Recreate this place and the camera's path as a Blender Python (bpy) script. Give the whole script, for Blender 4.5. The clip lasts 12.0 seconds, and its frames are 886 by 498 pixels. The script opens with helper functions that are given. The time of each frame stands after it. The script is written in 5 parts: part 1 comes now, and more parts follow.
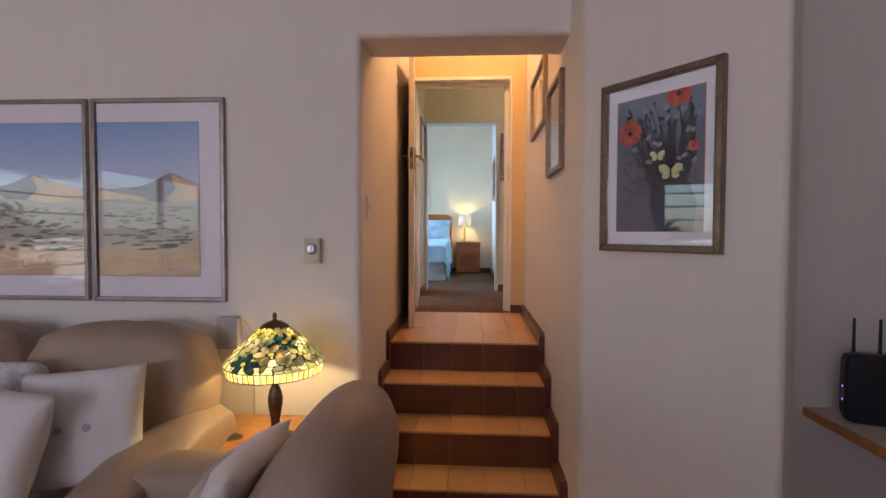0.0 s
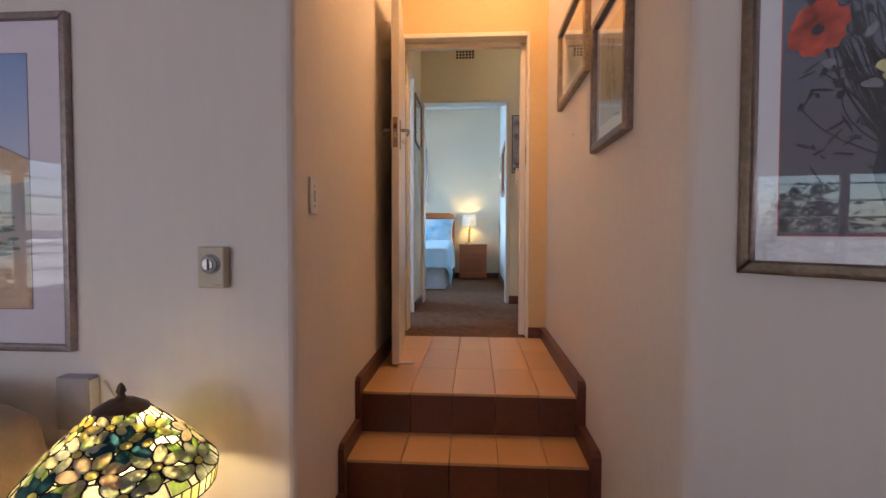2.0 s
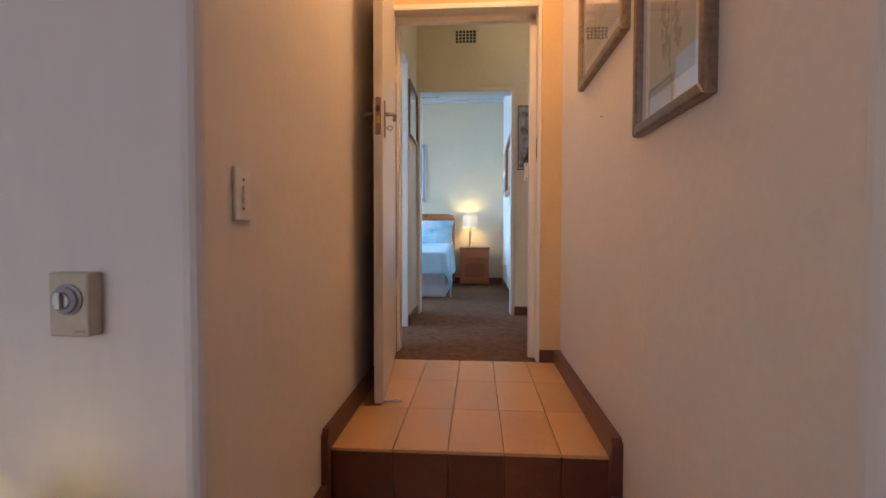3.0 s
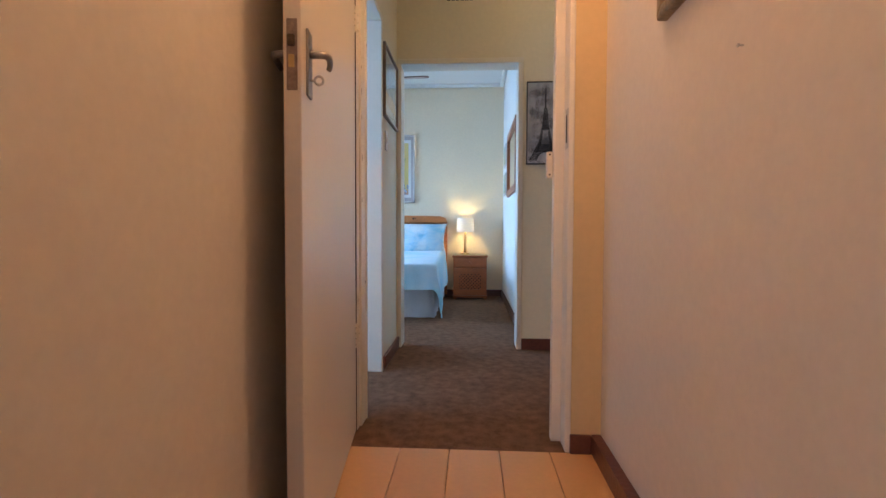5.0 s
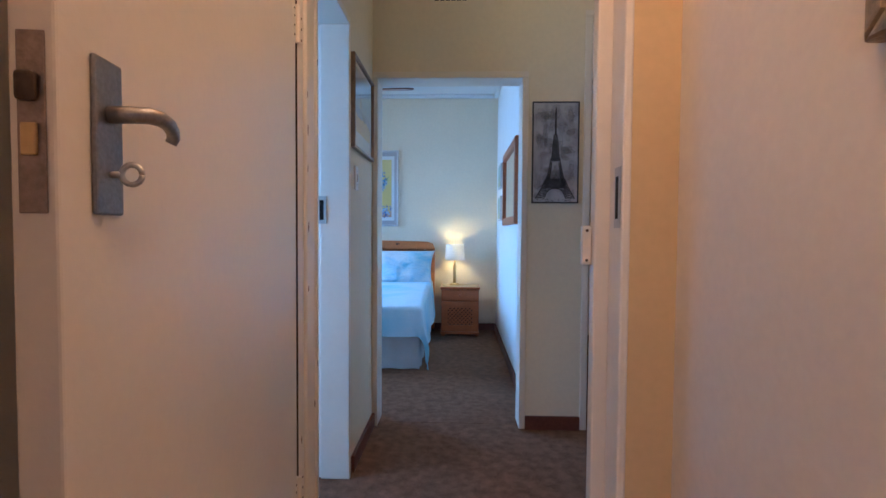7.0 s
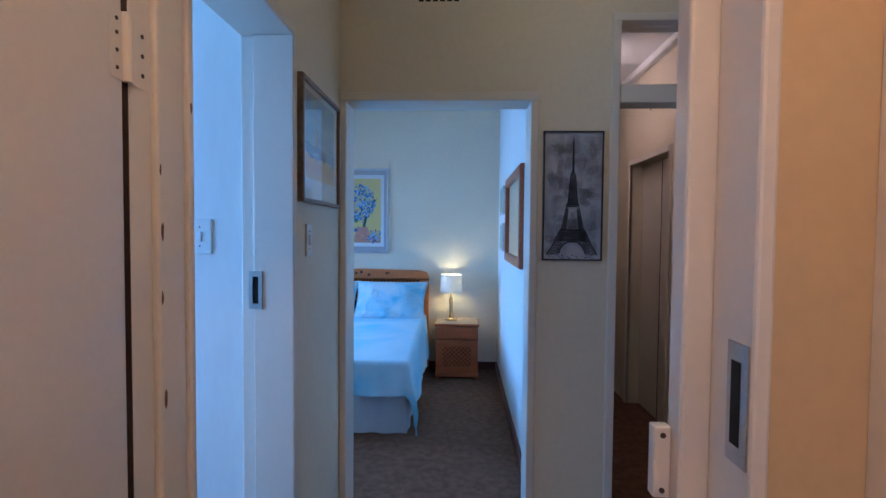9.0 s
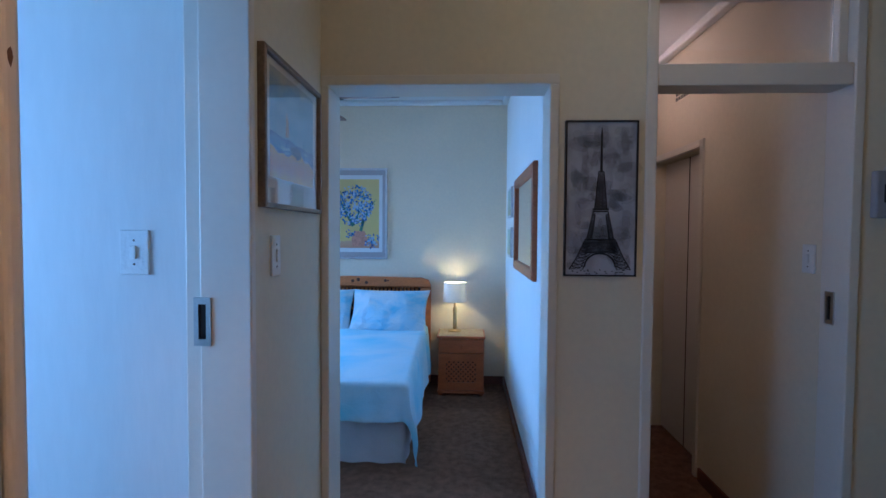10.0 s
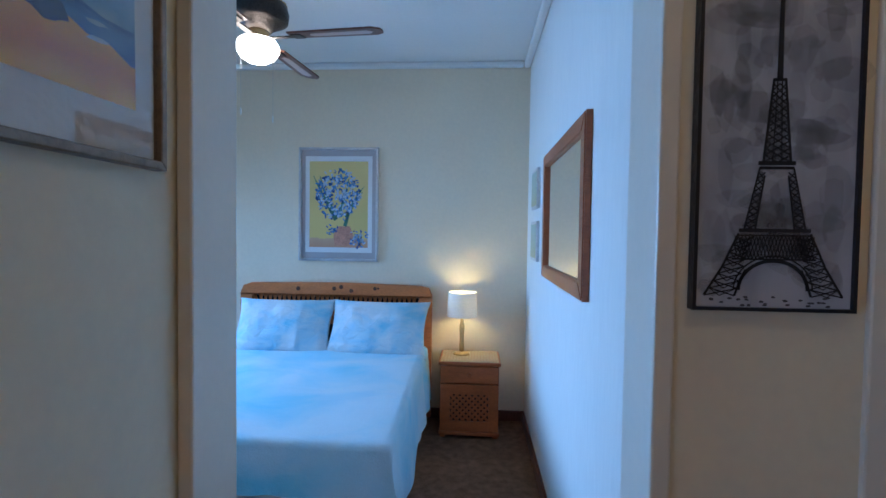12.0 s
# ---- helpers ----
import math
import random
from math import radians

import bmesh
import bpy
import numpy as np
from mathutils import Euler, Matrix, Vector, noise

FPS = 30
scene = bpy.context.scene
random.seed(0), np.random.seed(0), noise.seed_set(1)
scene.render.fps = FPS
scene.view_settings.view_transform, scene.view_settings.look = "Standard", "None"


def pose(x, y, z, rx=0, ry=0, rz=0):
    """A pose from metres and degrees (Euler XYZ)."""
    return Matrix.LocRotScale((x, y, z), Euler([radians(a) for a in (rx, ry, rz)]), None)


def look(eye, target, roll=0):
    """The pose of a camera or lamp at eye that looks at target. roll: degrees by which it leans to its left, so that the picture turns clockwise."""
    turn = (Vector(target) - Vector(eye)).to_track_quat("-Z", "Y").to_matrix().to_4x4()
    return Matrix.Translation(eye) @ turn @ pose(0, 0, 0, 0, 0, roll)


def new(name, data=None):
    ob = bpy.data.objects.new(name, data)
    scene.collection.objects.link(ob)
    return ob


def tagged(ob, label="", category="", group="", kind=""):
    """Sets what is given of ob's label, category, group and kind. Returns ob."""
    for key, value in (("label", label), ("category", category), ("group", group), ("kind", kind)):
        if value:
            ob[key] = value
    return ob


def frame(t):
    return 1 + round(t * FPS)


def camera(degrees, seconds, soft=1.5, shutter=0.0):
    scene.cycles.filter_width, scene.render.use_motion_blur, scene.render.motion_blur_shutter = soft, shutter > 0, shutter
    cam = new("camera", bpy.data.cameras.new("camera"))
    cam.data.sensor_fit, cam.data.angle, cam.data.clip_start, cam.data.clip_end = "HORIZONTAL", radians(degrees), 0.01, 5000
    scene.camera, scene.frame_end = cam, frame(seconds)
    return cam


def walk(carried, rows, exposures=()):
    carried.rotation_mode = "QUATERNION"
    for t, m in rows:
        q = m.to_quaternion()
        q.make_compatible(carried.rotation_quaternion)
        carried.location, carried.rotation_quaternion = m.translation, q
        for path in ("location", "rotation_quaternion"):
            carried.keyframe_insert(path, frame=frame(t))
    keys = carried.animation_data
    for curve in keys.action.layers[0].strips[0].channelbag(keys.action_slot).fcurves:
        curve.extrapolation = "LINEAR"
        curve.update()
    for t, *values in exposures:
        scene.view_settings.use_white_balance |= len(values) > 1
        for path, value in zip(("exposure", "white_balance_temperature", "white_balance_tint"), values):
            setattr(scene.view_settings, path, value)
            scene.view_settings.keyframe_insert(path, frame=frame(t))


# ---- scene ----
cam = camera(85.3, 12.0)
PATH = [
    (0, (0.257, 0.721, 1.456), (0.142, 2.716, 1.392), 0.2),
    (0.5, (0.24, 0.945, 1.464), (0.122, 2.941, 1.398), 0.2),
    (1, (0.235, 1.172, 1.463), (0.115, 3.167, 1.397), 0.3),
    (1.5, (0.25, 1.414, 1.457), (0.124, 3.409, 1.394), 0.2),
    (2, (0.248, 1.673, 1.469), (0.114, 3.667, 1.405), 0.1),
    (2.5, (0.246, 1.922, 1.486), (0.106, 3.916, 1.422), 0.1),
    (4.5, (0.238, 2.888, 1.567), (0.103, 4.882, 1.499), 0.2),
    (5, (0.229, 3.126, 1.609), (0.111, 5.122, 1.533), 0.2),
    (5.5, (0.209, 3.354, 1.706), (0.097, 5.349, 1.63), 0.3),
    (6, (0.188, 3.5, 1.773), (0.087, 5.496, 1.698), 0.4),
    (6.5, (0.178, 3.631, 1.823), (0.097, 5.628, 1.749), 0.4),
    (7, (0.198, 3.784, 1.908), (0.131, 5.781, 1.838), 0.4),
    (9, (0.25, 4.396, 2.203), (0.173, 6.393, 2.131), 0.5),
    (9.5, (0.247, 4.57, 2.223), (0.16, 6.567, 2.154), 0.4),
    (10, (0.244, 4.756, 2.238), (0.151, 6.753, 2.169), 0.4),
    (10.5, (0.264, 4.967, 2.231), (0.167, 6.963, 2.164), 0.4),
    (11, (0.26, 5.204, 2.228), (0.159, 7.2, 2.158), 0.4),
    (11.5, (0.243, 5.455, 2.231), (0.125, 7.451, 2.164), 0.6),
    (12, (0.243, 5.72, 2.203), (0.107, 7.714, 2.137), 0.8),
]
EXPOSURES = [(0, 1.37, 6300, 10), (2.5, 1.2, 6050, 10), (4.5, 1.23, 6050, 10), (7, 0.93, 4950, 10), (9, 0.58, 4500, 10), (10, 0.42, 4600, 10), (10.5, 0.27, 4700, 10), (11, 0.36, 4800, 10), (11.5, 0.6, 4950, 10), (12, 0.53, 5050, 10)]
walk(cam, [(t, look(eye, target, roll)) for t, eye, target, roll in PATH], EXPOSURES)

# ---- light ----
world = bpy.data.worlds.new("sky")
scene.world = world
world.use_nodes = True
wn = world.node_tree
sky = wn.nodes.new("ShaderNodeTexSky")
sky.sky_type, sky.sun_disc = "NISHITA", False
sky.sun_elevation, sky.sun_rotation = radians(62), radians(72)
wn.links.new(sky.outputs[0], wn.nodes["Background"].inputs[0])
wn.nodes["Background"].inputs[1].default_value = 0.15
sun = new("sun", bpy.data.lights.new("sun", "SUN"))
sun.data.energy, sun.data.angle, sun.data.color = 5.0, radians(0.5), (1.0, 0.94, 0.86)
sun.matrix_world = look((6, 2, 12), (0, 0, 0))


def area(name, eye, target, w, h, power, color):
    li = bpy.data.lights.new(name, "AREA")
    li.shape, li.size, li.size_y, li.energy, li.color = "RECTANGLE", w, h, power, color
    ob = new(name, li)
    ob.matrix_world = look(eye, target)
    return ob


def bulb(name, at, power, color, radius=0.05):
    li = bpy.data.lights.new(name, "POINT")
    li.energy, li.color, li.shadow_soft_size = power, color, radius
    ob = new(name, li)
    ob.location = at
    return ob


DAY = (0.36, 0.62, 1.0)
WARM = (1.0, 0.56, 0.27)
# Fill lamp added at an unseen south opening to brighten the living room
area("living_fill_light", (-2.0, -3.59, 1.7), (-1.9, 0, 1.65), 2.6, 1.5, 35.5, (0.84, 0.79, 0.97))
area("bedroom_window_light", (-2.79, 8.55, 2.15), (0.6, 7.7, 1.2), 1.3, 1.3, 24, DAY).data.spread = radians(105)
area("side_room_window_light", (-2.29, 5.0, 2.2), (-0.4, 5.6, 1.9), 1.2, 1.2, 22, DAY)
bulb("stair_bulb", (0.36, 4.25, 3.34), 10.5, WARM, 0.07)
bulb("tiffany_bulb", (-0.59, 2.75, 0.94), 3.1, (1.0, 0.73, 0.32), 0.03)
bulb("bedside_bulb", (0.150, 9.26, 1.69), 2.0, (1.0, 0.76, 0.28), 0.03)
bulb("hall_bulb", (0.75, 5.75, 3.36), 2.4, (1.0, 0.78, 0.48), 0.06)
bulb("passage_bulb", (1.2, 8.0, 3.36), 2.8, (1.0, 0.62, 0.46), 0.06)

# ---- materials ----
MATS = {}


def mat(name, color, rough=0.6, metal=0.0, var=0.12, scale=6.0, fine=60.0, bump=0.05, stretch=(1, 1, 1), coat=0.0, spec=0.5, sheen=0.0, dark=None, cover=0.0):
    """Two scales of variation in colour and roughness, and a fine relief."""
    if name in MATS:
        return MATS[name]
    rough = max(rough, 0.34)
    m = bpy.data.materials.new(name)
    m.use_nodes = True
    t = m.node_tree
    b = t.nodes["Principled BSDF"]
    b.inputs["Metallic"].default_value = metal
    b.inputs["Specular IOR Level"].default_value = spec
    b.inputs["Coat Weight"].default_value = coat
    b.inputs["Sheen Weight"].default_value = sheen
    co = t.nodes.new("ShaderNodeTexCoord")
    mp = t.nodes.new("ShaderNodeMapping")
    mp.inputs["Scale"].default_value = stretch
    t.links.new(co.outputs["Object"], mp.inputs[0])

    def tex(sc, detail=5.0):
        n = t.nodes.new("ShaderNodeTexNoise")
        n.inputs["Scale"].default_value, n.inputs["Detail"].default_value = sc, detail
        t.links.new(mp.outputs[0], n.inputs["Vector"])
        return n

    n1, n2 = tex(scale), tex(fine, 3.0)
    add = t.nodes.new("ShaderNodeMath")
    add.operation = "ADD"
    t.links.new(n1.outputs[0], add.inputs[0])
    t.links.new(n2.outputs[0], add.inputs[1])
    rng = t.nodes.new("ShaderNodeMapRange")
    rng.inputs[1].default_value, rng.inputs[2].default_value = 0.65, 1.35
    rng.inputs[3].default_value, rng.inputs[4].default_value = 1 - var, 1 + var * 0.6
    t.links.new(add.outputs[0], rng.inputs[0])
    mul = t.nodes.new("ShaderNodeMix")
    mul.data_type, mul.blend_type = "RGBA", "MULTIPLY"
    mul.inputs[0].default_value = 1
    mul.inputs[6].default_value = (*color, 1)
    t.links.new(rng.outputs[0], mul.inputs[7])
    out = mul.outputs[2]
    if dark:
        mix = t.nodes.new("ShaderNodeMix")
        mix.data_type = "RGBA"
        r2 = t.nodes.new("ShaderNodeMapRange")
        r2.inputs[1].default_value, r2.inputs[2].default_value = 0.62 - cover, 0.72 - cover * 0.5
        t.links.new(n1.outputs[0], r2.inputs[0])
        t.links.new(r2.outputs[0], mix.inputs[0])
        t.links.new(out, mix.inputs[6])
        mix.inputs[7].default_value = (*dark, 1)
        out = mix.outputs[2]
    t.links.new(out, b.inputs["Base Color"])
    rr = t.nodes.new("ShaderNodeMapRange")
    rr.inputs[1].default_value, rr.inputs[2].default_value = 0.3, 0.7
    rr.inputs[3].default_value, rr.inputs[4].default_value = max(0.02, rough - 0.02 - 0.06 * (rough > 0.6)), min(1, rough + 0.02 + 0.06 * (rough > 0.6))
    t.links.new(n1.outputs[0], rr.inputs[0])
    t.links.new(rr.outputs[0], b.inputs["Roughness"])
    if bump:
        bp = t.nodes.new("ShaderNodeBump")
        bp.inputs["Strength"].default_value, bp.inputs["Distance"].default_value = min(1.0, bump * 4), 0.01
        t.links.new(n2.outputs[0], bp.inputs["Height"])
        t.links.new(bp.outputs[0], b.inputs["Normal"])
    MATS[name] = m
    return m


def glow(name, color, strength):
    m = bpy.data.materials.new(name)
    m.use_nodes = True
    b = m.node_tree.nodes["Principled BSDF"]
    b.inputs["Base Color"].default_value = (*color, 1)
    b.inputs["Emission Color"].default_value = (*color, 1)
    b.inputs["Emission Strength"].default_value = strength
    return m


PLASTER = mat("brushed cream plaster", (0.76, 0.70, 0.645), 0.75, var=0.03, scale=2.5, fine=20, bump=0.018, stretch=(1.6, 1.6, 0.25))
CORRIDOR = mat("smooth cream plaster", (0.76, 0.70, 0.62), 0.62, var=0.05, scale=3, fine=45, bump=0.02)
HALLPAINT = mat("cream wall paint", (0.77, 0.68, 0.50), 0.65, var=0.05, scale=3, fine=40, bump=0.02)
BEDPAINT = mat("beige bedroom paint", (0.80, 0.68, 0.50), 0.7, var=0.05, scale=3, fine=40, bump=0.02)
WHITEWALL = mat("white wall paint", (0.80, 0.79, 0.75), 0.7, var=0.04, scale=3, fine=30, bump=0.03, stretch=(1.3, 1.3, 0.3))
CEIL = mat("white ceiling paint", (0.80, 0.80, 0.78), 0.8, var=0.03, scale=2, fine=40, bump=0.01)
FRAMEPAINT = mat("cream gloss enamel", (0.78, 0.71, 0.60), 0.3, var=0.03, scale=5, fine=50, bump=0.01)
DOORPAINT = mat("cream door enamel", (0.76, 0.69, 0.60), 0.28, var=0.025, scale=4, fine=70, bump=0.015)
REDWOOD = mat("red-brown stained wood", (0.135, 0.042, 0.026), 0.35, var=0.35, scale=5, fine=60, bump=0.04, stretch=(1, 1, 1))
CARPET = mat("brown carpet", (0.23, 0.125, 0.076), 0.98, var=0.48, scale=22, fine=260, bump=0.2, spec=0.05)
GROUT = mat("sand grout", (0.48, 0.29, 0.14), 0.9, var=0.2)

# ---- helpers ----


def thing(name, at, label, category, group="", kind=""):
    ob = new(name)
    ob.empty_display_size = 0.1
    ob.matrix_world = at if isinstance(at, Matrix) else Matrix.Translation(at)
    return tagged(ob, label, category, group, kind)


def mesh(name, bm, material, smooth=False):
    bmesh.ops.recalc_face_normals(bm, faces=bm.faces)
    me = bpy.data.meshes.new(name)
    bm.to_mesh(me)
    bm.free()
    for m in material if isinstance(material, (list, tuple)) else [material]:
        me.materials.append(m)
    if smooth:
        me.shade_smooth()
    return me


def part(name, bm, material, parent, label="", smooth=False):
    ob = new(name, mesh(name, bm, material, smooth))
    ob.parent = parent
    return tagged(ob, label)


def setting(name, bm, material, smooth=False):
    return tagged(new(name, mesh(name, bm, material, smooth)), kind="structure")


def box(bm, lo, hi, bevel=0.0, seg=2):
    r = bmesh.ops.create_cube(bm, size=1.0)
    c = [(a + b) / 2 for a, b in zip(lo, hi)]
    d = [b - a for a, b in zip(lo, hi)]
    for v in r["verts"]:
        v.co = Vector((c[0] + v.co.x * d[0], c[1] + v.co.y * d[1], c[2] + v.co.z * d[2]))
    if bevel:
        es = list({e for v in r["verts"] for e in v.link_edges})
        bmesh.ops.bevel(bm, geom=es, offset=bevel, segments=seg, affect="EDGES", profile=0.5)
    return bm


def boxes(*items, bevel=0.0):
    bm = bmesh.new()
    for lo, hi in items:
        box(bm, lo, hi, bevel)
    return bm


def prism(outline, axis, a, b, bm=None):
    """A flat outline pushed along an axis from a to b. The outline's pairs are the other two coordinates in order."""
    bm = bm or bmesh.new()

    def at(p, q):
        return {"x": (q, p[0], p[1]), "y": (p[0], q, p[1]), "z": (p[0], p[1], q)}[axis]

    lo = [bm.verts.new(at(p, a)) for p in outline]
    hi = [bm.verts.new(at(p, b)) for p in outline]
    bm.faces.new(lo)
    bm.faces.new(hi[::-1])
    for i in range(len(outline)):
        j = (i + 1) % len(outline)
        bm.faces.new((lo[i], hi[i], hi[j], lo[j]))
    bmesh.ops.recalc_face_normals(bm, faces=bm.faces)
    return bm


def soften(bm, test, radius, seg=4):
    es = [e for e in bm.edges if test(*[v.co for v in e.verts])]
    bmesh.ops.bevel(bm, geom=es, offset=radius, segments=seg, affect="EDGES", profile=0.5)
    return bm


def lathe(profile, n=32, bm=None, at=(0, 0, 0), cap=True):
    """Turns (radius, height) pairs round z."""
    bm = bm or bmesh.new()
    rings = []
    for r, z in profile:
        rings.append([bm.verts.new((at[0] + r * math.cos(2 * math.pi * i / n), at[1] + r * math.sin(2 * math.pi * i / n), at[2] + z)) for i in range(n)])
    for p, q in zip(rings, rings[1:]):
        for i in range(n):
            j = (i + 1) % n
            bm.faces.new((p[i], p[j], q[j], q[i]))
    if cap:
        bm.faces.new(rings[0][::-1])
        bm.faces.new(rings[-1])
    return bm


def tube(points, radius, n=8, bm=None):
    """A round rod through points; radius is a number or one per point."""
    bm = bm or bmesh.new()
    pts = [Vector(p) for p in points]
    rad = radius if isinstance(radius, (list, tuple)) else [radius] * len(pts)
    rings = []
    for i, p in enumerate(pts):
        d = (pts[min(i + 1, len(pts) - 1)] - pts[max(i - 1, 0)]).normalized()
        u = d.orthogonal().normalized() if i == 0 else (u - u.dot(d) * d).normalized()
        w = d.cross(u)
        rings.append([bm.verts.new(p + rad[i] * (math.cos(2 * math.pi * k / n) * u + math.sin(2 * math.pi * k / n) * w)) for k in range(n)])
    for p, q in zip(rings, rings[1:]):
        for i in range(n):
            j = (i + 1) % n
            bm.faces.new((p[i], p[j], q[j], q[i]))
    bm.faces.new(rings[0][::-1])
    bm.faces.new(rings[-1])
    return bm


# ---- large structure ----
LAND = 0.76
XL, XR = -0.28, 0.722


def east(y):
    """The stair corridor's east wall opens a little towards the door."""
    return 0.72 + 0.003 * (y - 2.768)

NOSE = (3.03, 3.275, 3.525, 3.79)
DW0, DW1 = 4.97, 5.098
TOP = 3.50

# living room
# Unseen half-height slab, added to block light from the pier, alcove and stairs
setting("wall_partition", boxes(((-1.8, -1.72, 0.0), (4.1, -1.6, 1.5))), PLASTER)
setting("floor", boxes(((-3.6, -3.6, -0.1), (4.1, 3.03, 0.0))), mat("terracotta floor tile", (0.42, 0.2, 0.1), 0.35, var=0.25))
wl = prism([(-3.62, 0), (XL, 0), (XL, 2.40), (XR, 2.40), (XR, 3.2), (-3.62, 3.2)], "y", 3.04, 3.31)
soften(wl, lambda a, b: abs(a.y - 3.04) < 1e-4 and abs(b.y - 3.04) < 1e-4 and min(a.x, b.x) > XL - 0.01 and max(a.z, b.z) < 2.41 and (abs(a.x - b.x) > 0.5 or abs(a.x - XL) < 1e-4 and abs(b.x - XL) < 1e-4), 0.03)
setting("wall_north", wl, PLASTER)
wr = prism([(east(DW0), DW0 - 0.001), (0.72, 2.768), (1.185, 2.191), (1.26, 2.26), (1.26, DW0 - 0.001)], "z", 0.0, TOP)
soften(wr, lambda a, b: abs(a.z - b.z) > 1 and (abs(a.y - 2.768) < 1e-4 or abs(a.y - 2.191) < 1e-4), 0.025)
wr.normal_update()
for f in wr.faces:
    f.material_index = int(f.normal.x < -0.95 and f.calc_center_median().y > 2.8)
setting("wall_pier", wr, [PLASTER, CORRIDOR])
setting("wall_alcove", boxes(((1.26, 2.76, 0), (4.1, 2.9, 3.2))), PLASTER)
setting("wall_east", boxes(((4.0, -3.6, 0), (4.1, 2.76, 3.2))), PLASTER)
# The south opening is unseen, cut only for the added fill lamp
setting("wall_south", boxes(((-3.62, -3.7, 0), (-3.3, -3.6, 3.2)), ((-0.7, -3.7, 0), (4.1, -3.6, 3.2)), ((-3.3, -3.7, 0), (-0.7, -3.6, 0.95)), ((-3.3, -3.7, 2.45), (-0.7, -3.6, 3.2))), PLASTER)
setting("wall_west", boxes(((-3.62, -3.6, 0), (-3.5, -1.3, 3.2)), ((-3.62, -1.3, 0), (-3.5, 1.85, 0.95)), ((-3.62, -1.3, 2.15), (-3.5, 1.85, 3.2)), ((-3.62, 1.85, 0), (-3.5, 3.04, 3.2))), PLASTER)
setting("ceiling", boxes(((-3.62, -3.7, 3.2), (4.1, 3.31, 3.3))), CEIL)

# stair corridor
setting("wall_stair_west", boxes(((-0.43, 3.31, 0), (XL, DW0 - 0.001, TOP))), CORRIDOR)
setting("ceiling_stair", boxes(((-0.43, 3.31, TOP), (1.26, DW1, TOP + 0.1))), CEIL)
setting("wall_over_lintel", boxes(((XL, 3.25, 3.31), (XR, 3.31, TOP))), CORRIDOR)
setting("wall_door", boxes(((-0.43, DW0, 0), (-0.28, DW1, TOP)), ((0.605, DW0, 0), (2.7, DW1, TOP)), ((-0.28, DW0, 2.82), (0.605, DW1, TOP))), mat("yellow cream paint", (0.66, 0.47, 0.23), 0.6, var=0.05, scale=3, fine=45, bump=0.02))

# hall
setting("carpet", boxes(((-0.6, 4.965, LAND - 0.1), (2.7, 6.64, LAND))), CARPET)
setting("carpet_bedroom", boxes(((-2.9, 6.645, LAND - 0.1), (2.7, 9.50, LAND))), CARPET)
setting("carpet_side_room", boxes(((-2.4, 3.4, LAND - 0.1), (-0.6, 6.01, LAND))), CARPET)
for lo, hi in (((-0.48, DW1, LAND), (-0.262, 5.25, TOP)), ((-0.48, 5.25, LAND), (-0.31, 5.30, TOP)), ((-0.48, 5.30, 2.866), (-0.31, 5.985, TOP)), ((-0.437, 5.985, LAND), (-0.31, 6.58, TOP))):
    setting("wall_hall_west", boxes((lo, hi)), HALLPAINT)
setting("wall_side_room_north", boxes(((-2.4, 6.01, LAND), (-0.437, 6.14, TOP))), WHITEWALL)
setting("wall_side_room_south", boxes(((-2.4, 3.3, LAND), (-0.48, 3.4, TOP))), WHITEWALL)
setting("wall_side_room_east", boxes(((-0.52, 3.4, LAND), (-0.481, 5.30, TOP))), WHITEWALL)
setting("wall_side_room_west", boxes(((-2.4, 3.4, LAND), (-2.3, 4.4, TOP)), ((-2.4, 5.6, LAND), (-2.3, 6.01, TOP)), ((-2.4, 4.4, LAND), (-2.3, 5.6, 1.6)), ((-2.4, 4.4, 2.8), (-2.3, 5.6, TOP))), WHITEWALL)
for lo, hi in (((-0.437, 6.58, LAND), (-0.305, 6.725, TOP)), ((-0.305, 6.58, 2.83), (0.585, 6.725, TOP)), ((0.585, 6.58, LAND), (0.907, 6.725, TOP)), ((0.907, 6.58, 3.165), (1.675, 6.725, TOP)), ((1.675, 6.58, LAND), (2.7, 6.725, TOP))):
    setting("wall_hall_north", boxes((lo, hi)), HALLPAINT)
setting("wall_hall_east", boxes(((2.6, DW1, LAND), (2.7, 6.58, TOP))), HALLPAINT)
setting("ceiling_hall", boxes(((-2.4, 3.3, TOP), (-0.43, DW1, TOP + 0.1)), ((-2.4, DW1, TOP), (2.7, 6.64, TOP + 0.1))), CEIL)

# bedroom
NW_Y, EW_X = 9.43, 0.635
setting("wall_bedroom_north", boxes(((-2.9, NW_Y, LAND), (2.7, NW_Y + 0.1, TOP))), BEDPAINT)
setting("wall_bedroom_east", boxes(((EW_X, 6.725, LAND), (0.88, NW_Y, TOP))), WHITEWALL)
setting("wall_bedroom_west", boxes(((-2.9, 6.70, LAND), (-2.8, 7.9, TOP)), ((-2.9, 9.2, LAND), (-2.8, NW_Y, TOP)), ((-2.9, 7.9, LAND), (-2.8, 9.2, 1.5)), ((-2.9, 7.9, 2.8), (-2.8, 9.2, TOP))), WHITEWALL)
setting("wall_bedroom_south", boxes(((-2.9, 6.58, LAND), (-0.437, 6.70, TOP))), WHITEWALL)
setting("ceiling_bedroom", boxes(((-2.9, 6.64, TOP), (2.7, NW_Y + 0.1, TOP + 0.1))), CEIL)

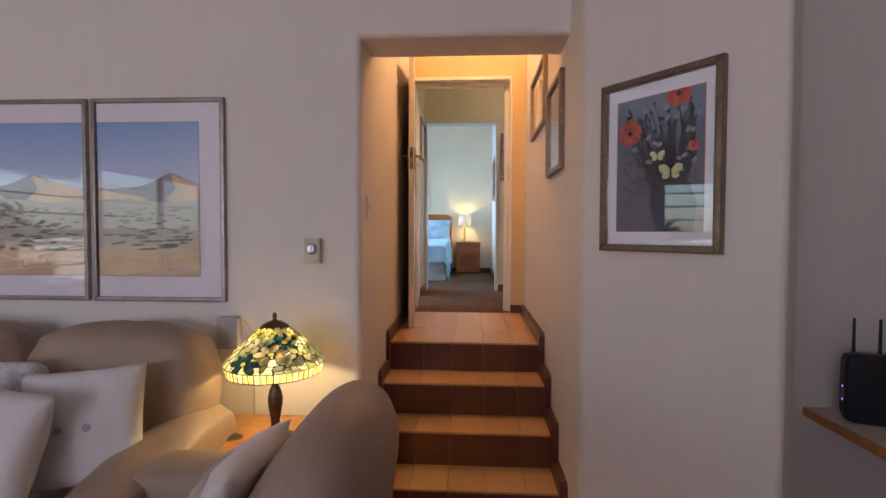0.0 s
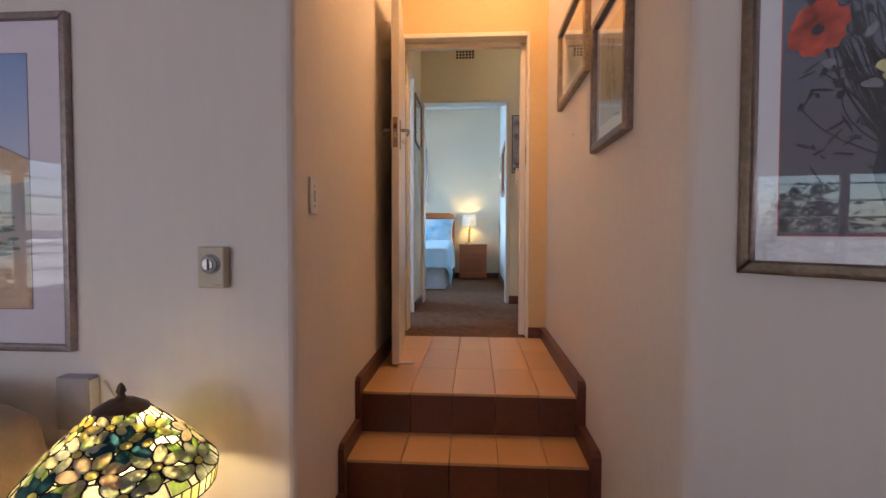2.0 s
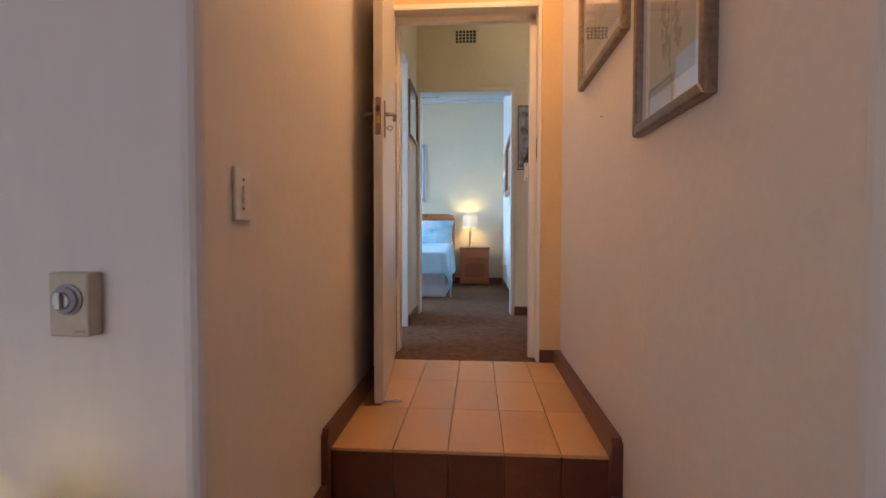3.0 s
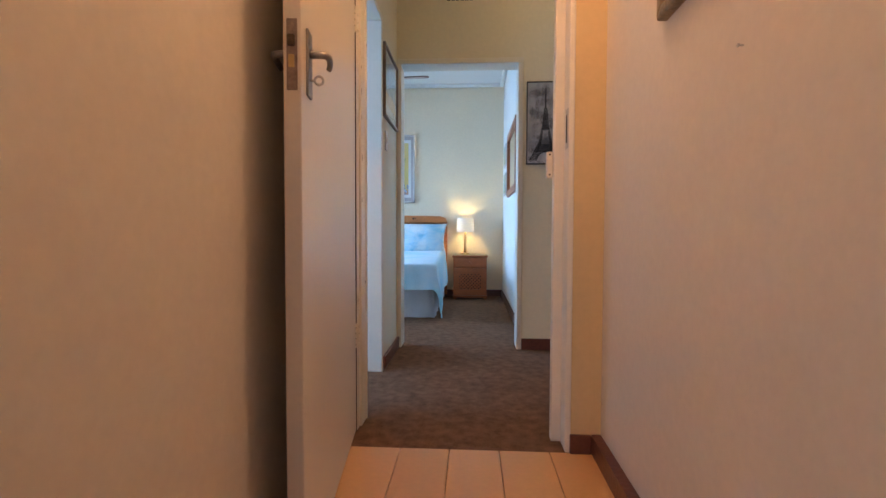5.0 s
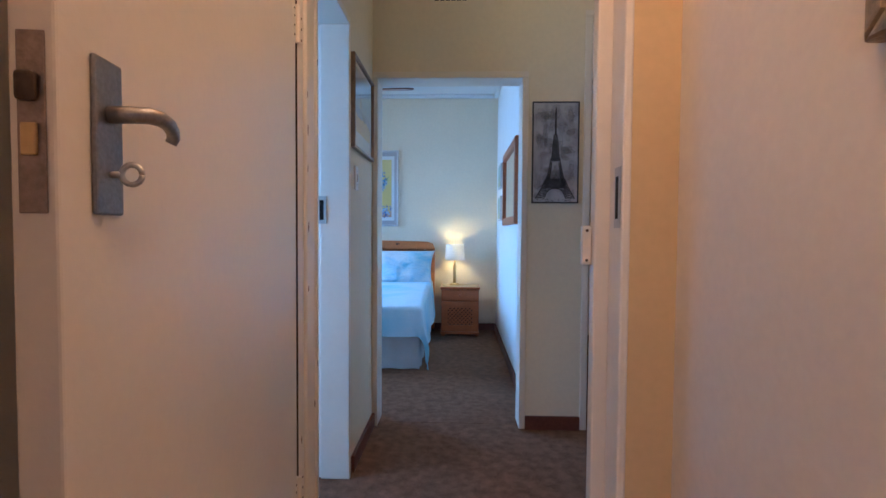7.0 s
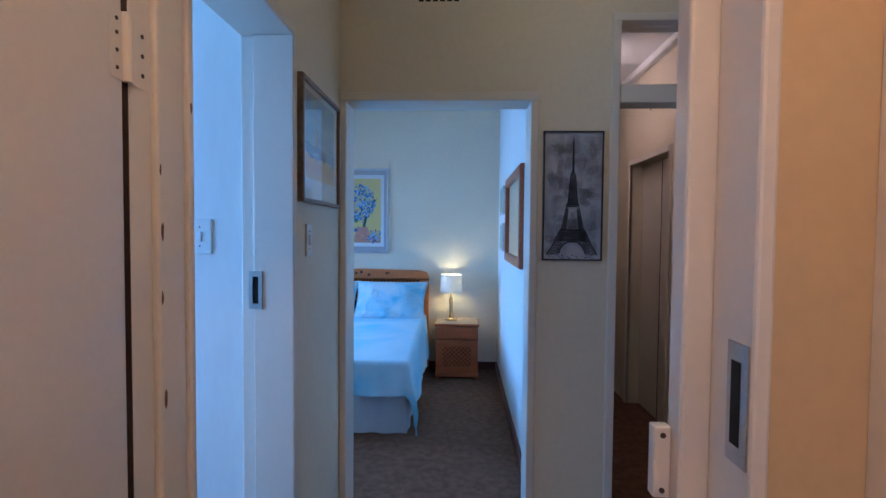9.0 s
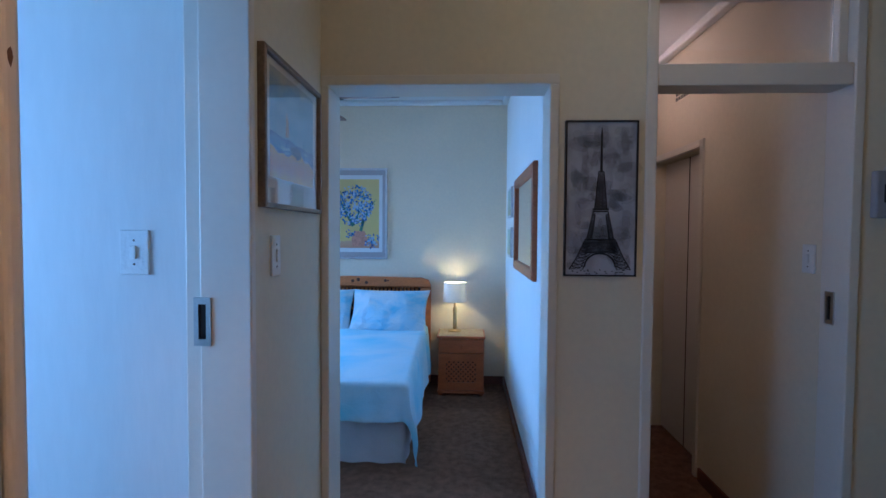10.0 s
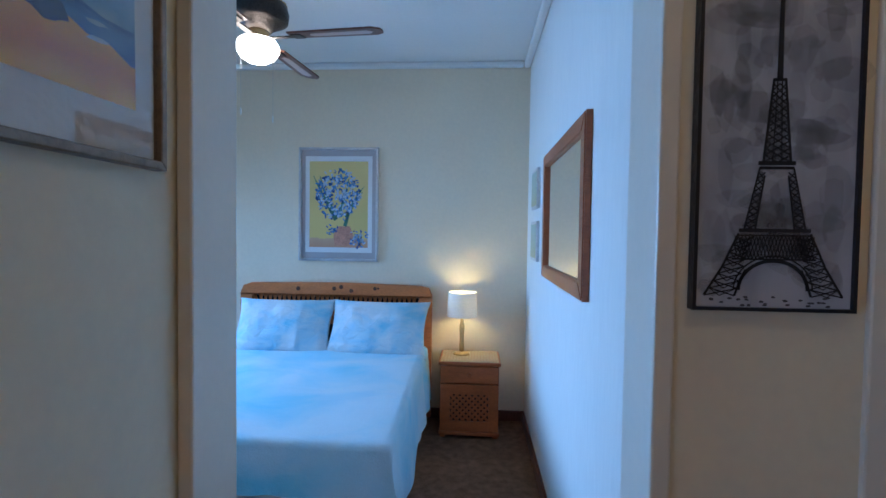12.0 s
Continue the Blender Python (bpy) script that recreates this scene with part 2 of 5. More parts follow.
# far passage
setting("wall_passage_east", boxes(((1.66, 6.725, LAND), (1.81, 7.74, TOP)), ((1.66, 7.74, 2.77), (1.81, 8.50, TOP)), ((1.66, 8.50, LAND), (1.81, NW_Y, TOP)), ((1.81, 6.725, LAND), (1.9, NW_Y, TOP))), HALLPAINT)

# ---- more materials ----
LEATHER = mat("taupe leather", (0.36, 0.25, 0.18), 0.45, var=0.16, scale=5, fine=140, bump=0.03)
LINEN = mat("off-white linen", (0.72, 0.68, 0.66), 0.9, var=0.08, scale=7, fine=160, bump=0.04, sheen=0.2)
THROW = mat("cream and brown throw", (0.55, 0.46, 0.41), 0.95, var=0.35, scale=12, fine=150, bump=0.15)
ORANGEWOOD = mat("orange varnished pine", (0.52, 0.22, 0.07), 0.32, var=0.3, scale=5, fine=40, bump=0.02, stretch=(1, 6, 6))
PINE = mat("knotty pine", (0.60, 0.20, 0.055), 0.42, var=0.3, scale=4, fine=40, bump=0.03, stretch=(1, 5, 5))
# Darker copy of the pine for slats, shade put into the colour
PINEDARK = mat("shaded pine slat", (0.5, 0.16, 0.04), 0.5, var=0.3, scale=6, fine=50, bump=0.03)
KNOT = mat("dark pine knot", (0.1, 0.035, 0.015), 0.5, var=0.3)
BRONZE = mat("aged bronze", (0.12, 0.08, 0.055), 0.4, 0.8, var=0.4, scale=30, fine=90, bump=0.05)
BLACK = mat("black plastic", (0.012, 0.013, 0.02), 0.35, var=0.2)
WHITEPLASTIC = mat("white plastic", (0.78, 0.77, 0.73), 0.35, var=0.04)
BEIGEPLASTIC = mat("aged beige plastic", (0.55, 0.48, 0.35), 0.4, var=0.08)
GREYPLASTIC = mat("grey plastic", (0.35, 0.34, 0.36), 0.4, var=0.08)
LOCKSTEEL = mat("tarnished lock steel", (0.30, 0.23, 0.19), 0.42, 0.8, var=0.3, scale=40, fine=150)
ESCSTEEL = mat("dull satin steel", (0.36, 0.34, 0.33), 0.38, 1.0, var=0.2, scale=30, fine=200, bump=0.02)
STEEL = mat("brushed steel", (0.55, 0.53, 0.5), 0.34, 1.0, var=0.15, scale=20, fine=200, bump=0.02)
BRASS = mat("worn brass", (0.6, 0.42, 0.2), 0.35, 1.0, var=0.2)
# Near-black colour standing in for shade inside gaps, holes and recesses
GAPSHADE = mat("black gap shade", (0.01, 0.009, 0.008), 0.9, var=0.1)
PEWTER = mat("pewter bronze frame", (0.26, 0.19, 0.14), 0.36, 0.8, var=0.35, scale=14, fine=70, bump=0.05)
PEWTERGREY = mat("mauve pewter frame", (0.33, 0.27, 0.26), 0.35, 0.7, var=0.3, scale=14, fine=70, bump=0.03)
SILVER = mat("silver frame", (0.62, 0.6, 0.6), 0.3, 0.8, var=0.15, scale=14, fine=70)
OLDGOLD = mat("old gold frame", (0.36, 0.26, 0.15), 0.4, 0.6, var=0.4, scale=25, fine=80, bump=0.06)
MATWHITE = mat("white mount board", (0.74, 0.72, 0.70), 0.85, var=0.03)
MATPINK = mat("mauve mount board", (0.58, 0.52, 0.52), 0.85, var=0.03)
MATGREY = mat("taupe mount board", (0.42, 0.38, 0.37), 0.85, var=0.04)
MIRRORWOOD = mat("reddish mirror wood", (0.36, 0.105, 0.035), 0.35, var=0.3, scale=6, fine=50, bump=0.03, stretch=(1, 1, 4))


def plain_node(name, **inputs):
    m = bpy.data.materials.new(name)
    m.use_nodes = True
    b = m.node_tree.nodes["Principled BSDF"]
    for key, value in inputs.items():
        b.inputs[key.replace("_", " ")].default_value = value
    return m


PICGLASS = plain_node("glossy picture glass", Base_Color=(1, 1, 1, 1), Roughness=0.0, Transmission_Weight=1.0, IOR=1.58)
GLASS = plain_node("clear glass", Base_Color=(1, 1, 1, 1), Roughness=0.0, Transmission_Weight=1.0, IOR=1.5)
MIRROR = plain_node("silvered mirror", Base_Color=(0.9, 0.9, 0.9, 1), Roughness=0.01, Metallic=1.0)


def translucent(name, color, share=0.6, rough=0.3, var=0.2, scale=40):
    m = bpy.data.materials.new(name)
    m.use_nodes = True
    t = m.node_tree
    b = t.nodes["Principled BSDF"]
    n = t.nodes.new("ShaderNodeTexNoise")
    n.inputs["Scale"].default_value = scale
    co = t.nodes.new("ShaderNodeTexCoord")
    t.links.new(co.outputs["Object"], n.inputs["Vector"])
    r = t.nodes.new("ShaderNodeMapRange")
    r.inputs[1].default_value, r.inputs[2].default_value, r.inputs[3].default_value, r.inputs[4].default_value = 0.3, 0.7, 1 - var, 1 + var * 0.3
    t.links.new(n.outputs[0], r.inputs[0])
    mul = t.nodes.new("ShaderNodeMix")
    mul.data_type, mul.blend_type = "RGBA", "MULTIPLY"
    mul.inputs[0].default_value = 1
    mul.inputs[6].default_value = (*color, 1)
    t.links.new(r.outputs[0], mul.inputs[7])
    t.links.new(mul.outputs[2], b.inputs["Base Color"])
    b.inputs["Roughness"].default_value = rough
    tr = t.nodes.new("ShaderNodeBsdfTranslucent")
    t.links.new(mul.outputs[2], tr.inputs[0])
    mx = t.nodes.new("ShaderNodeMixShader")
    mx.inputs[0].default_value = share
    t.links.new(b.outputs[0], mx.inputs[1])
    t.links.new(tr.outputs[0], mx.inputs[2])
    t.links.new(mx.outputs[0], t.nodes["Material Output"].inputs[0])
    return m


def gradient(name, stops, axis=2, noise_amount=0.1, scale=6.0, stretch=(1, 1, 1), rough=0.6):
    """Paint whose colour runs along one local axis through (place, colour) stops, ruffled by noise."""
    m = bpy.data.materials.new(name)
    m.use_nodes = True
    t = m.node_tree
    b = t.nodes["Principled BSDF"]
    b.inputs["Roughness"].default_value = rough
    co = t.nodes.new("ShaderNodeTexCoord")
    sep = t.nodes.new("ShaderNodeSeparateXYZ")
    t.links.new(co.outputs["Object"], sep.inputs[0])
    mp = t.nodes.new("ShaderNodeMapping")
    mp.inputs["Scale"].default_value = stretch
    t.links.new(co.outputs["Object"], mp.inputs[0])
    n = t.nodes.new("ShaderNodeTexNoise")
    n.inputs["Scale"].default_value, n.inputs["Detail"].default_value = scale, 6
    t.links.new(mp.outputs[0], n.inputs["Vector"])
    lo, hi = stops[0][0], stops[-1][0]
    r = t.nodes.new("ShaderNodeMapRange")
    r.inputs[1].default_value, r.inputs[2].default_value = lo, hi
    t.links.new(sep.outputs[axis], r.inputs[0])
    ma = t.nodes.new("ShaderNodeMath")
    ma.operation = "MULTIPLY_ADD"
    ma.inputs[1].default_value = noise_amount
    t.links.new(n.outputs[0], ma.inputs[0])
    t.links.new(r.outputs[0], ma.inputs[2])
    su = t.nodes.new("ShaderNodeMath")
    su.operation = "SUBTRACT"
    su.inputs[1].default_value = noise_amount * 0.5
    t.links.new(ma.outputs[0], su.inputs[0])
    ramp = t.nodes.new("ShaderNodeValToRGB")
    el = ramp.color_ramp.elements
    for k, (p, c) in enumerate(stops):
        e = el[k] if k < 2 else el.new(1.0)
        e.position = (p - lo) / (hi - lo)
        e.color = (*c, 1)
    t.links.new(su.outputs[0], ramp.inputs[0])
    t.links.new(ramp.outputs[0], b.inputs["Base Color"])
    return m


# ---- steps and landing ----
TREAD = mat("sand-orange floor tile", (0.64, 0.36, 0.155), 0.3, var=0.06, scale=5, fine=50, bump=0.01)
RISER = mat("brown glazed riser tile", (0.16, 0.055, 0.027), 0.35, var=0.2, scale=4, fine=40, bump=0.01)
for m_ in (TREAD, RISER):
    t_ = m_.node_tree
    info = t_.nodes.new("ShaderNodeObjectInfo")
    mixn = next(n for n in t_.nodes if n.type == "MIX")
    r_ = t_.nodes.new("ShaderNodeMapRange")
    r_.inputs[3].default_value, r_.inputs[4].default_value = 0.86, 1.06
    t_.links.new(info.outputs["Random"], r_.inputs[0])
    m2 = t_.nodes.new("ShaderNodeMix")
    m2.data_type, m2.blend_type = "RGBA", "MULTIPLY"
    m2.inputs[0].default_value = 1
    t_.links.new(mixn.outputs[2], m2.inputs[6])
    t_.links.new(r_.outputs[0], m2.inputs[7])
    t_.links.new(m2.outputs[2], t_.nodes["Principled BSDF"].inputs["Base Color"])
body = bmesh.new()
for i, y in enumerate(NOSE):
    z = LAND - 0.185 * (3 - i) - 0.012
    box(body, (XL, y + 0.012, -0.1), (XR, NOSE[i + 1] + 0.012 if i < 3 else 4.965, z))
stairs = setting("stairs", body, GROUT)
tagged(stairs, "four tiled steps with sand treads and brown risers")
COLS = (XL, -0.042, 0.148, 0.34, 0.532, XR)


def tile(name, lo, hi, material):
    bm = box(bmesh.new(), lo, hi, 0.001, 1)
    return part(name, bm, material, stairs)


for i, y in enumerate(NOSE):
    z = LAND - 0.185 * (3 - i)
    zlo = z - 0.185 if i else 0.0
    rows = [(y, NOSE[i + 1] + 0.012)] if i < 3 else [(3.79, 4.18), (4.18, 4.575), (4.575, 4.965)]
    for a, b in zip(COLS, COLS[1:]):
        tile("riser_tile", (a + 0.0012, y + 0.001, zlo + 0.001), (b - 0.0012, y + 0.012, z - 0.013), RISER)
        for p, q in rows:
            tile("tread_tile", (a + 0.0014, p - (0.004 if p == y else -0.0004), z - 0.012), (b - 0.0014, q - 0.0004, z), TREAD)

# stepped skirting on both sides
prof = [(DW0 - 0.002, LAND), (DW0 - 0.002, LAND + 0.072)]
for i in (3, 2, 1, 0):
    z = LAND - 0.185 * (3 - i)
    prof += [(NOSE[i] - 0.03, z + 0.074), (NOSE[i] - 0.048, z + 0.056)]
    if i:
        prof.append((NOSE[i] - 0.048, z - 0.185 + 0.074))
prof += [(NOSE[0] - 0.05, 0.0), (NOSE[0] - 0.001, 0.0)]
for i in (0, 1, 2, 3):
    z = LAND - 0.185 * (3 - i)
    prof += [(NOSE[i] - 0.006, z - 0.14 if i == 0 else z - 0.185), (NOSE[i] - 0.006, z)]
setting("baseboard_stair", prism(prof, "x", XL + 0.001, XL + 0.024), REDWOOD)
sk = prism(prof, "x", -0.036, -0.001)
for v in sk.verts:
    v.co.x += east(v.co.y)
setting("baseboard_stair", sk, REDWOOD)


def skirting(lo, hi):
    setting("baseboard", box(bmesh.new(), lo, hi, 0.004), REDWOOD)


skirting((0.608, DW0 - 0.02, LAND), (0.688, DW0 - 0.001, LAND + 0.072))
skirting((-0.309, 6.02, LAND), (-0.292, 6.578, LAND + 0.08))
skirting((0.589, 6.562, LAND), (0.904, 6.579, LAND + 0.08))
skirting((1.69, 6.562, LAND), (2.6, 6.579, LAND + 0.08))
skirting((-2.8, NW_Y - 0.018, LAND), (EW_X - 0.001, NW_Y - 0.001, LAND + 0.08))
skirting((EW_X - 0.018, 6.74, LAND), (EW_X - 0.001, NW_Y - 0.02, LAND + 0.08))
skirting((1.642, 6.74, LAND), (1.659, 7.66, LAND + 0.08))
skirting((0.881, 6.74, LAND), (0.898, NW_Y - 0.01, LAND + 0.08))

# ---- door frames ----
FP = FRAMEPAINT


def jambset(name, label, pieces):
    f = tagged(thing(name, (0, 0, 0), label, "door frame"), kind="structure")
    for n, lo, hi in pieces:
        part(n, box(bmesh.new(), lo, hi, 0.005), FP, f)
    return f


DZ = LAND + 2.03
frame1 = jambset("door_frame_1", "cream enamelled steel frame round a flush door", [
    ("jamb", (0.59, 4.962, LAND), (0.612, 5.06, DZ + 0.035)), ("stop", (0.553, 5.06, LAND), (0.612, 5.104, DZ)),
    ("jamb", (-0.285, 4.962, LAND), (-0.262, 5.086, DZ + 0.035)), ("jamb_return", (-0.285, 5.102, LAND), (-0.249, 5.157, DZ)), ("stop", (-0.285, 5.157, LAND), (-0.240, 5.232, DZ)), ("edge_bead", (-0.285, 5.238, LAND), (-0.236, 5.258, DZ)),
    ("head", (-0.262, 4.962, DZ + 0.004), (0.59, 5.06, DZ + 0.035)), ("head_stop", (-0.262, 5.06, DZ - 0.03), (0.59, 5.104, DZ))])
jambset("door_frame_2", "white painted frame of the side room doorway", [
    ("jamb", (-0.437, 5.955, LAND), (-0.30, 5.984, DZ + 0.048)), ("stop", (-0.482, 5.968, LAND), (-0.437, 6.0, DZ + 0.048)),
    ("head", (-0.482, 5.30, DZ + 0.049), (-0.30, 5.984, DZ + 0.08)), ("jamb", (-0.485, 5.30, LAND), (-0.304, 5.33, DZ + 0.048)), ("architrave", (-0.309, 5.253, LAND), (-0.300, 5.299, DZ + 0.08))])
jambset("door_frame_3", "cream enamelled frame of the bedroom doorway", [
    ("jamb", (-0.308, 6.57, LAND), (-0.277, 6.738, DZ)), ("jamb", (0.553, 6.57, LAND), (0.588, 6.738, DZ)),
    ("head", (-0.308, 6.57, DZ + 0.001), (0.588, 6.738, DZ + 0.038))])
tf = jambset("door_frame_4", "cream frame with a glazed transom over a passage", [
    ("jamb", (0.905, 6.57, LAND), (0.945, 6.71, 3.137)), ("jamb", (1.640, 6.57, LAND), (1.677, 6.71, 3.137)),
    ("head", (0.905, 6.57, 3.138), (1.677, 6.71, 3.17)), ("transom_bar", (0.946, 6.575, 2.782), (1.639, 6.69, 2.862)),
    ("transom_post", (1.605, 6.61, 2.863), (1.639, 6.66, 3.137))])
part("transom_pane", boxes(((0.946, 6.64, 2.863), (1.604, 6.645, 3.137))), GLASS, tf, "clear transom pane").visible_shadow = False
jambset("door_frame_5", "cream frame of a closed passage door", [
    ("jamb", (1.648, 7.70, LAND), (1.68, 7.745, 2.81)), ("jamb", (1.648, 8.50, LAND), (1.68, 8.55, 2.81)), ("head", (1.648, 7.745, 2.765), (1.68, 8.50, 2.81))])
pd_ = tagged(thing("door_2", (1.79, 8.12, LAND), "cream flush door standing closed in a passage", "door"), kind="structure")
part("door_leaf", boxes(((-0.03, -0.375, 0.01), (0.01, 0.375, 2.0)), bevel=0.004), DOORPAINT, pd_)
# Black strip laid on the leaf, painting the shade of a narrow gap
part("door_gap", boxes(((-0.032, -0.02, 0.01), (-0.0305, -0.01, 2.0))), GAPSHADE, pd_)

# the open door on the landing
dx, dy = 0.097, -0.898
ang = math.degrees(math.atan2(dy, dx))
dl = thing("door_1", pose(-0.290, 5.088, LAND, 0, 0, ang), "cream enamelled flush door standing open against the wall", "door")
tagged(dl, kind="structure")
L = 0.902
part("door_leaf", box(bmesh.new(), (0, 0, 0.01), (L, 0.04, 2.025), 0.003), DOORPAINT, dl)
lp = part("lock_plate", box(bmesh.new(), (L, 0.008, 1.162), (L + 0.002, 0.032, 1.32), 0.0008, 1), LOCKSTEEL, dl, "worn steel mortice lock plate")
part("latch", box(bmesh.new(), (L + 0.002, 0.013, 1.212), (L + 0.006, 0.026, 1.24), 0.001, 1), BRASS, lp)
part("bolt", box(bmesh.new(), (L + 0.002, 0.011, 1.258), (L + 0.011, 0.028, 1.284), 0.004, 3), BRONZE, lp)
for sgn, y0 in ((1, 0.04), (-1, 0.0)):
    es = part("escutcheon", box(bmesh.new(), (L - 0.088, min(y0, y0 + sgn * 0.006), 1.163), (L - 0.043, max(y0, y0 + sgn * 0.006), 1.318), 0.0025), ESCSTEEL, dl, "dull steel escutcheon plate")
    h0 = (L - 0.066, y0 + sgn * 0.004, 1.264)
    pts = [(h0[0] - du, h0[1] + sgn * dv, h0[2] + dw) for du, dv, dw in ((0, 0, 0), (0, 0.026, 0), (0.006, 0.036, 0.001), (0.02, 0.041, 0.001), (0.036, 0.041, -0.001), (0.05, 0.039, -0.006), (0.058, 0.036, -0.012), (0.058, 0.033, -0.018))]
    part("lever_handle", tube(pts, [0.009, 0.0085, 0.0085, 0.0083, 0.0078, 0.0073, 0.007, 0.006], 12), ESCSTEEL, dl, "steel lever handle with a curled tip", True)
ky = tube([(L - 0.066, 0.04, 1.204), (L - 0.066, 0.056, 1.204)], 0.0035, 8)
ring = [(L - 0.066, 0.066 + 0.010 * math.cos(a), 1.204 + 0.010 * math.sin(a)) for a in [k * math.pi / 8 for k in range(17)]]
tube(ring, 0.003, 8, ky)
part("key", ky, STEEL, dl, "", True)
for z in (0.41, 1.71):
    hg = part("hinge", tube([(-0.004, 0.045, z - 0.05), (-0.004, 0.045, z + 0.05)], 0.007, 10), FP, dl)
    part("hinge_plate", box(bmesh.new(), (0.0, 0.0402, z - 0.05), (0.03, 0.0415, z + 0.05), 0.0004, 1), FP, hg)
    part("hinge_plate", box(bmesh.new(), (-0.064, 0.0452, z - 0.05), (-0.012, 0.0468, z + 0.05), 0.0004, 1), FP, hg)
    for k in (-0.03, 0.0, 0.03):
        part("screw", lathe([(0.0035, 0), (0.0035, 0.0015)], 8), BRONZE, hg).matrix_local = pose(-0.04, 0.0468, z + k, -90, 0, 0)
    for k in (-0.035, -0.01, 0.015, 0.035):
        part("screw", lathe([(0.003, 0), (0.003, 0.0015)], 8, at=(0, 0, 0)), BRONZE, hg).matrix_local = pose(0.016, 0.0415, z + k, -90, 0, 0)
hook = thing("door_hook", (-0.15, 4.25, LAND), "white bent wire door hook lying on the floor tiles", "hook")
part("wire", tube([(-0.05, -0.01, 0.012), (0.0, 0.0, 0.006), (0.05, 0.012, 0.006), (0.065, 0.0, 0.007), (0.05, -0.012, 0.006), (0.03, -0.01, 0.006)], 0.0045, 8), WHITEPLASTIC, hook, "", True)

# Dark strip on the jamb return, a painted shadow line along the hinges
part("gap_seal", boxes(((-0.262, 5.0992, LAND), (-0.2486, 5.1015, DZ))), mat("dark brown gap shade", (0.05, 0.028, 0.02), 0.9, var=0.3), frame1, "dark strip standing in for the shaded gap behind the hinged edge")
# worn spots where the enamel has come off
rc = random.Random(17)
CHIP = mat("bare rusty steel", (0.17, 0.085, 0.05), 0.8, var=0.4, scale=60, fine=200)
for y_, z_, r_ in ((5.162, 1.54, 0.005), (5.166, 1.44, 0.008), (5.164, 1.33, 0.006), (5.17, 1.16, 0.009), (5.168, 0.98, 0.007), (5.225, 0.62, 0.008), (5.245, 0.74, 0.006), (5.128, 0.55, 0.007), (5.246, 1.66, 0.006)):
    xf = -0.2398 if 5.157 < y_ < 5.232 else (-0.2358 if y_ > 5.232 else -0.2488)
    bm = bmesh.new()
    ring_ = [bm.verts.new((xf + 0.0004, y_ + 0.55 * r_ * (0.7 + 0.5 * rc.random()) * math.cos(2 * math.pi * k / 9), LAND + z_ + 1.9 * r_ * (0.7 + 0.5 * rc.random()) * math.sin(2 * math.pi * k / 9))) for k in range(9)]
    bm.faces.new(ring_)
    part("paint_chip", bm, CHIP, frame1, "bare patch in the enamel")

# strike and keep on the frame
sp = thing("strike_plate", (0.589, 4.99, LAND + 1.236), "bright steel strike plate on a cream door frame", "strike plate")
part("plate", box(bmesh.new(), (-0.002, -0.022, -0.075), (0.0, 0.022, 0.075), 0.0006, 1), STEEL, sp)
# No opening is cut: a black sheet paints the slot's shade
part("slot", boxes(((-0.0026, -0.008, -0.052), (-0.0021, 0.012, 0.052))), GAPSHADE, sp)
kp = thing("bolt_keep", (0.540, 5.085, LAND + 1.115), "cream painted bolt keep screwed on a door frame", "bolt keep")
part("keep", box(bmesh.new(), (-0.012, 0.0, -0.052), (0.0125, 0.022, 0.052), 0.003), FP, kp)
for z in (-0.04, 0.04):
    part("screw", lathe([(0.004, 0), (0.004, 0.002)], 8), BRONZE, kp).matrix_local = pose(0.0, -0.0005, z, 90, 0, 0)
for nm, x, y, z, rz, lab in (("sliding_door_pull", -0.427, 5.9545, 2.005, 0, "recessed chrome pull plate on a white jamb"), ("flush_pull", 1.6395, 6.655, 1.96, -90, "recessed chrome pull plate on a passage jamb")):
    fpull = thing(nm, pose(x, y, z, 0, 0, rz), lab, "pull plate")
    wd = 0.022
    part("plate", boxes(((-wd, -0.006, -0.062), (-wd + 0.012, 0.0, 0.062)), ((wd - 0.012, -0.006, -0.062), (wd, 0.0, 0.062)), ((-wd + 0.012, -0.006, 0.045), (wd - 0.012, 0.0, 0.062)), ((-wd + 0.012, -0.006, -0.062), (wd - 0.012, 0.0, -0.045))), STEEL, fpull)
    # Black sheet at the bottom, darkening the recess as shade would
    part("recess", boxes(((-wd + 0.012, -0.002, -0.045), (wd - 0.012, 0.0, 0.045))), GAPSHADE, fpull)

# ---- wall fittings ----


def light_switch(at, turn, label, w=0.072, h=0.118):
    sw = thing("light_switch", pose(*at, 0, 0, turn), label, "light switch", "light switches")
    part("cover_plate", box(bmesh.new(), (-w / 2, -0.008, -h / 2), (w / 2, 0, h / 2), 0.003), WHITEPLASTIC, sw)
    part("rocker", box(bmesh.new(), (-0.008, -0.014, -0.018), (0.008, -0.0081, 0.018), 0.002), WHITEPLASTIC, sw)
    for z in (-0.032, 0.032):
        part("screw", lathe([(0.003, 0), (0.003, 0.001)], 8), BRONZE, sw).matrix_local = pose(0, -0.008, z, 90, 0, 0)
    return sw


light_switch((XL, 3.205, 1.59), 90, "white plastic light switch on a cream stair wall")
light_switch((-0.31, 6.125, 2.168), 90, "white plastic light switch below a framed seascape", 0.062)
light_switch((-0.642, 6.01, 2.179), 0, "white plastic light switch on a blue-lit wall", 0.08, 0.12)
light_switch((1.66, 6.80, 2.14), -90, "white plastic light switch on a passage wall")

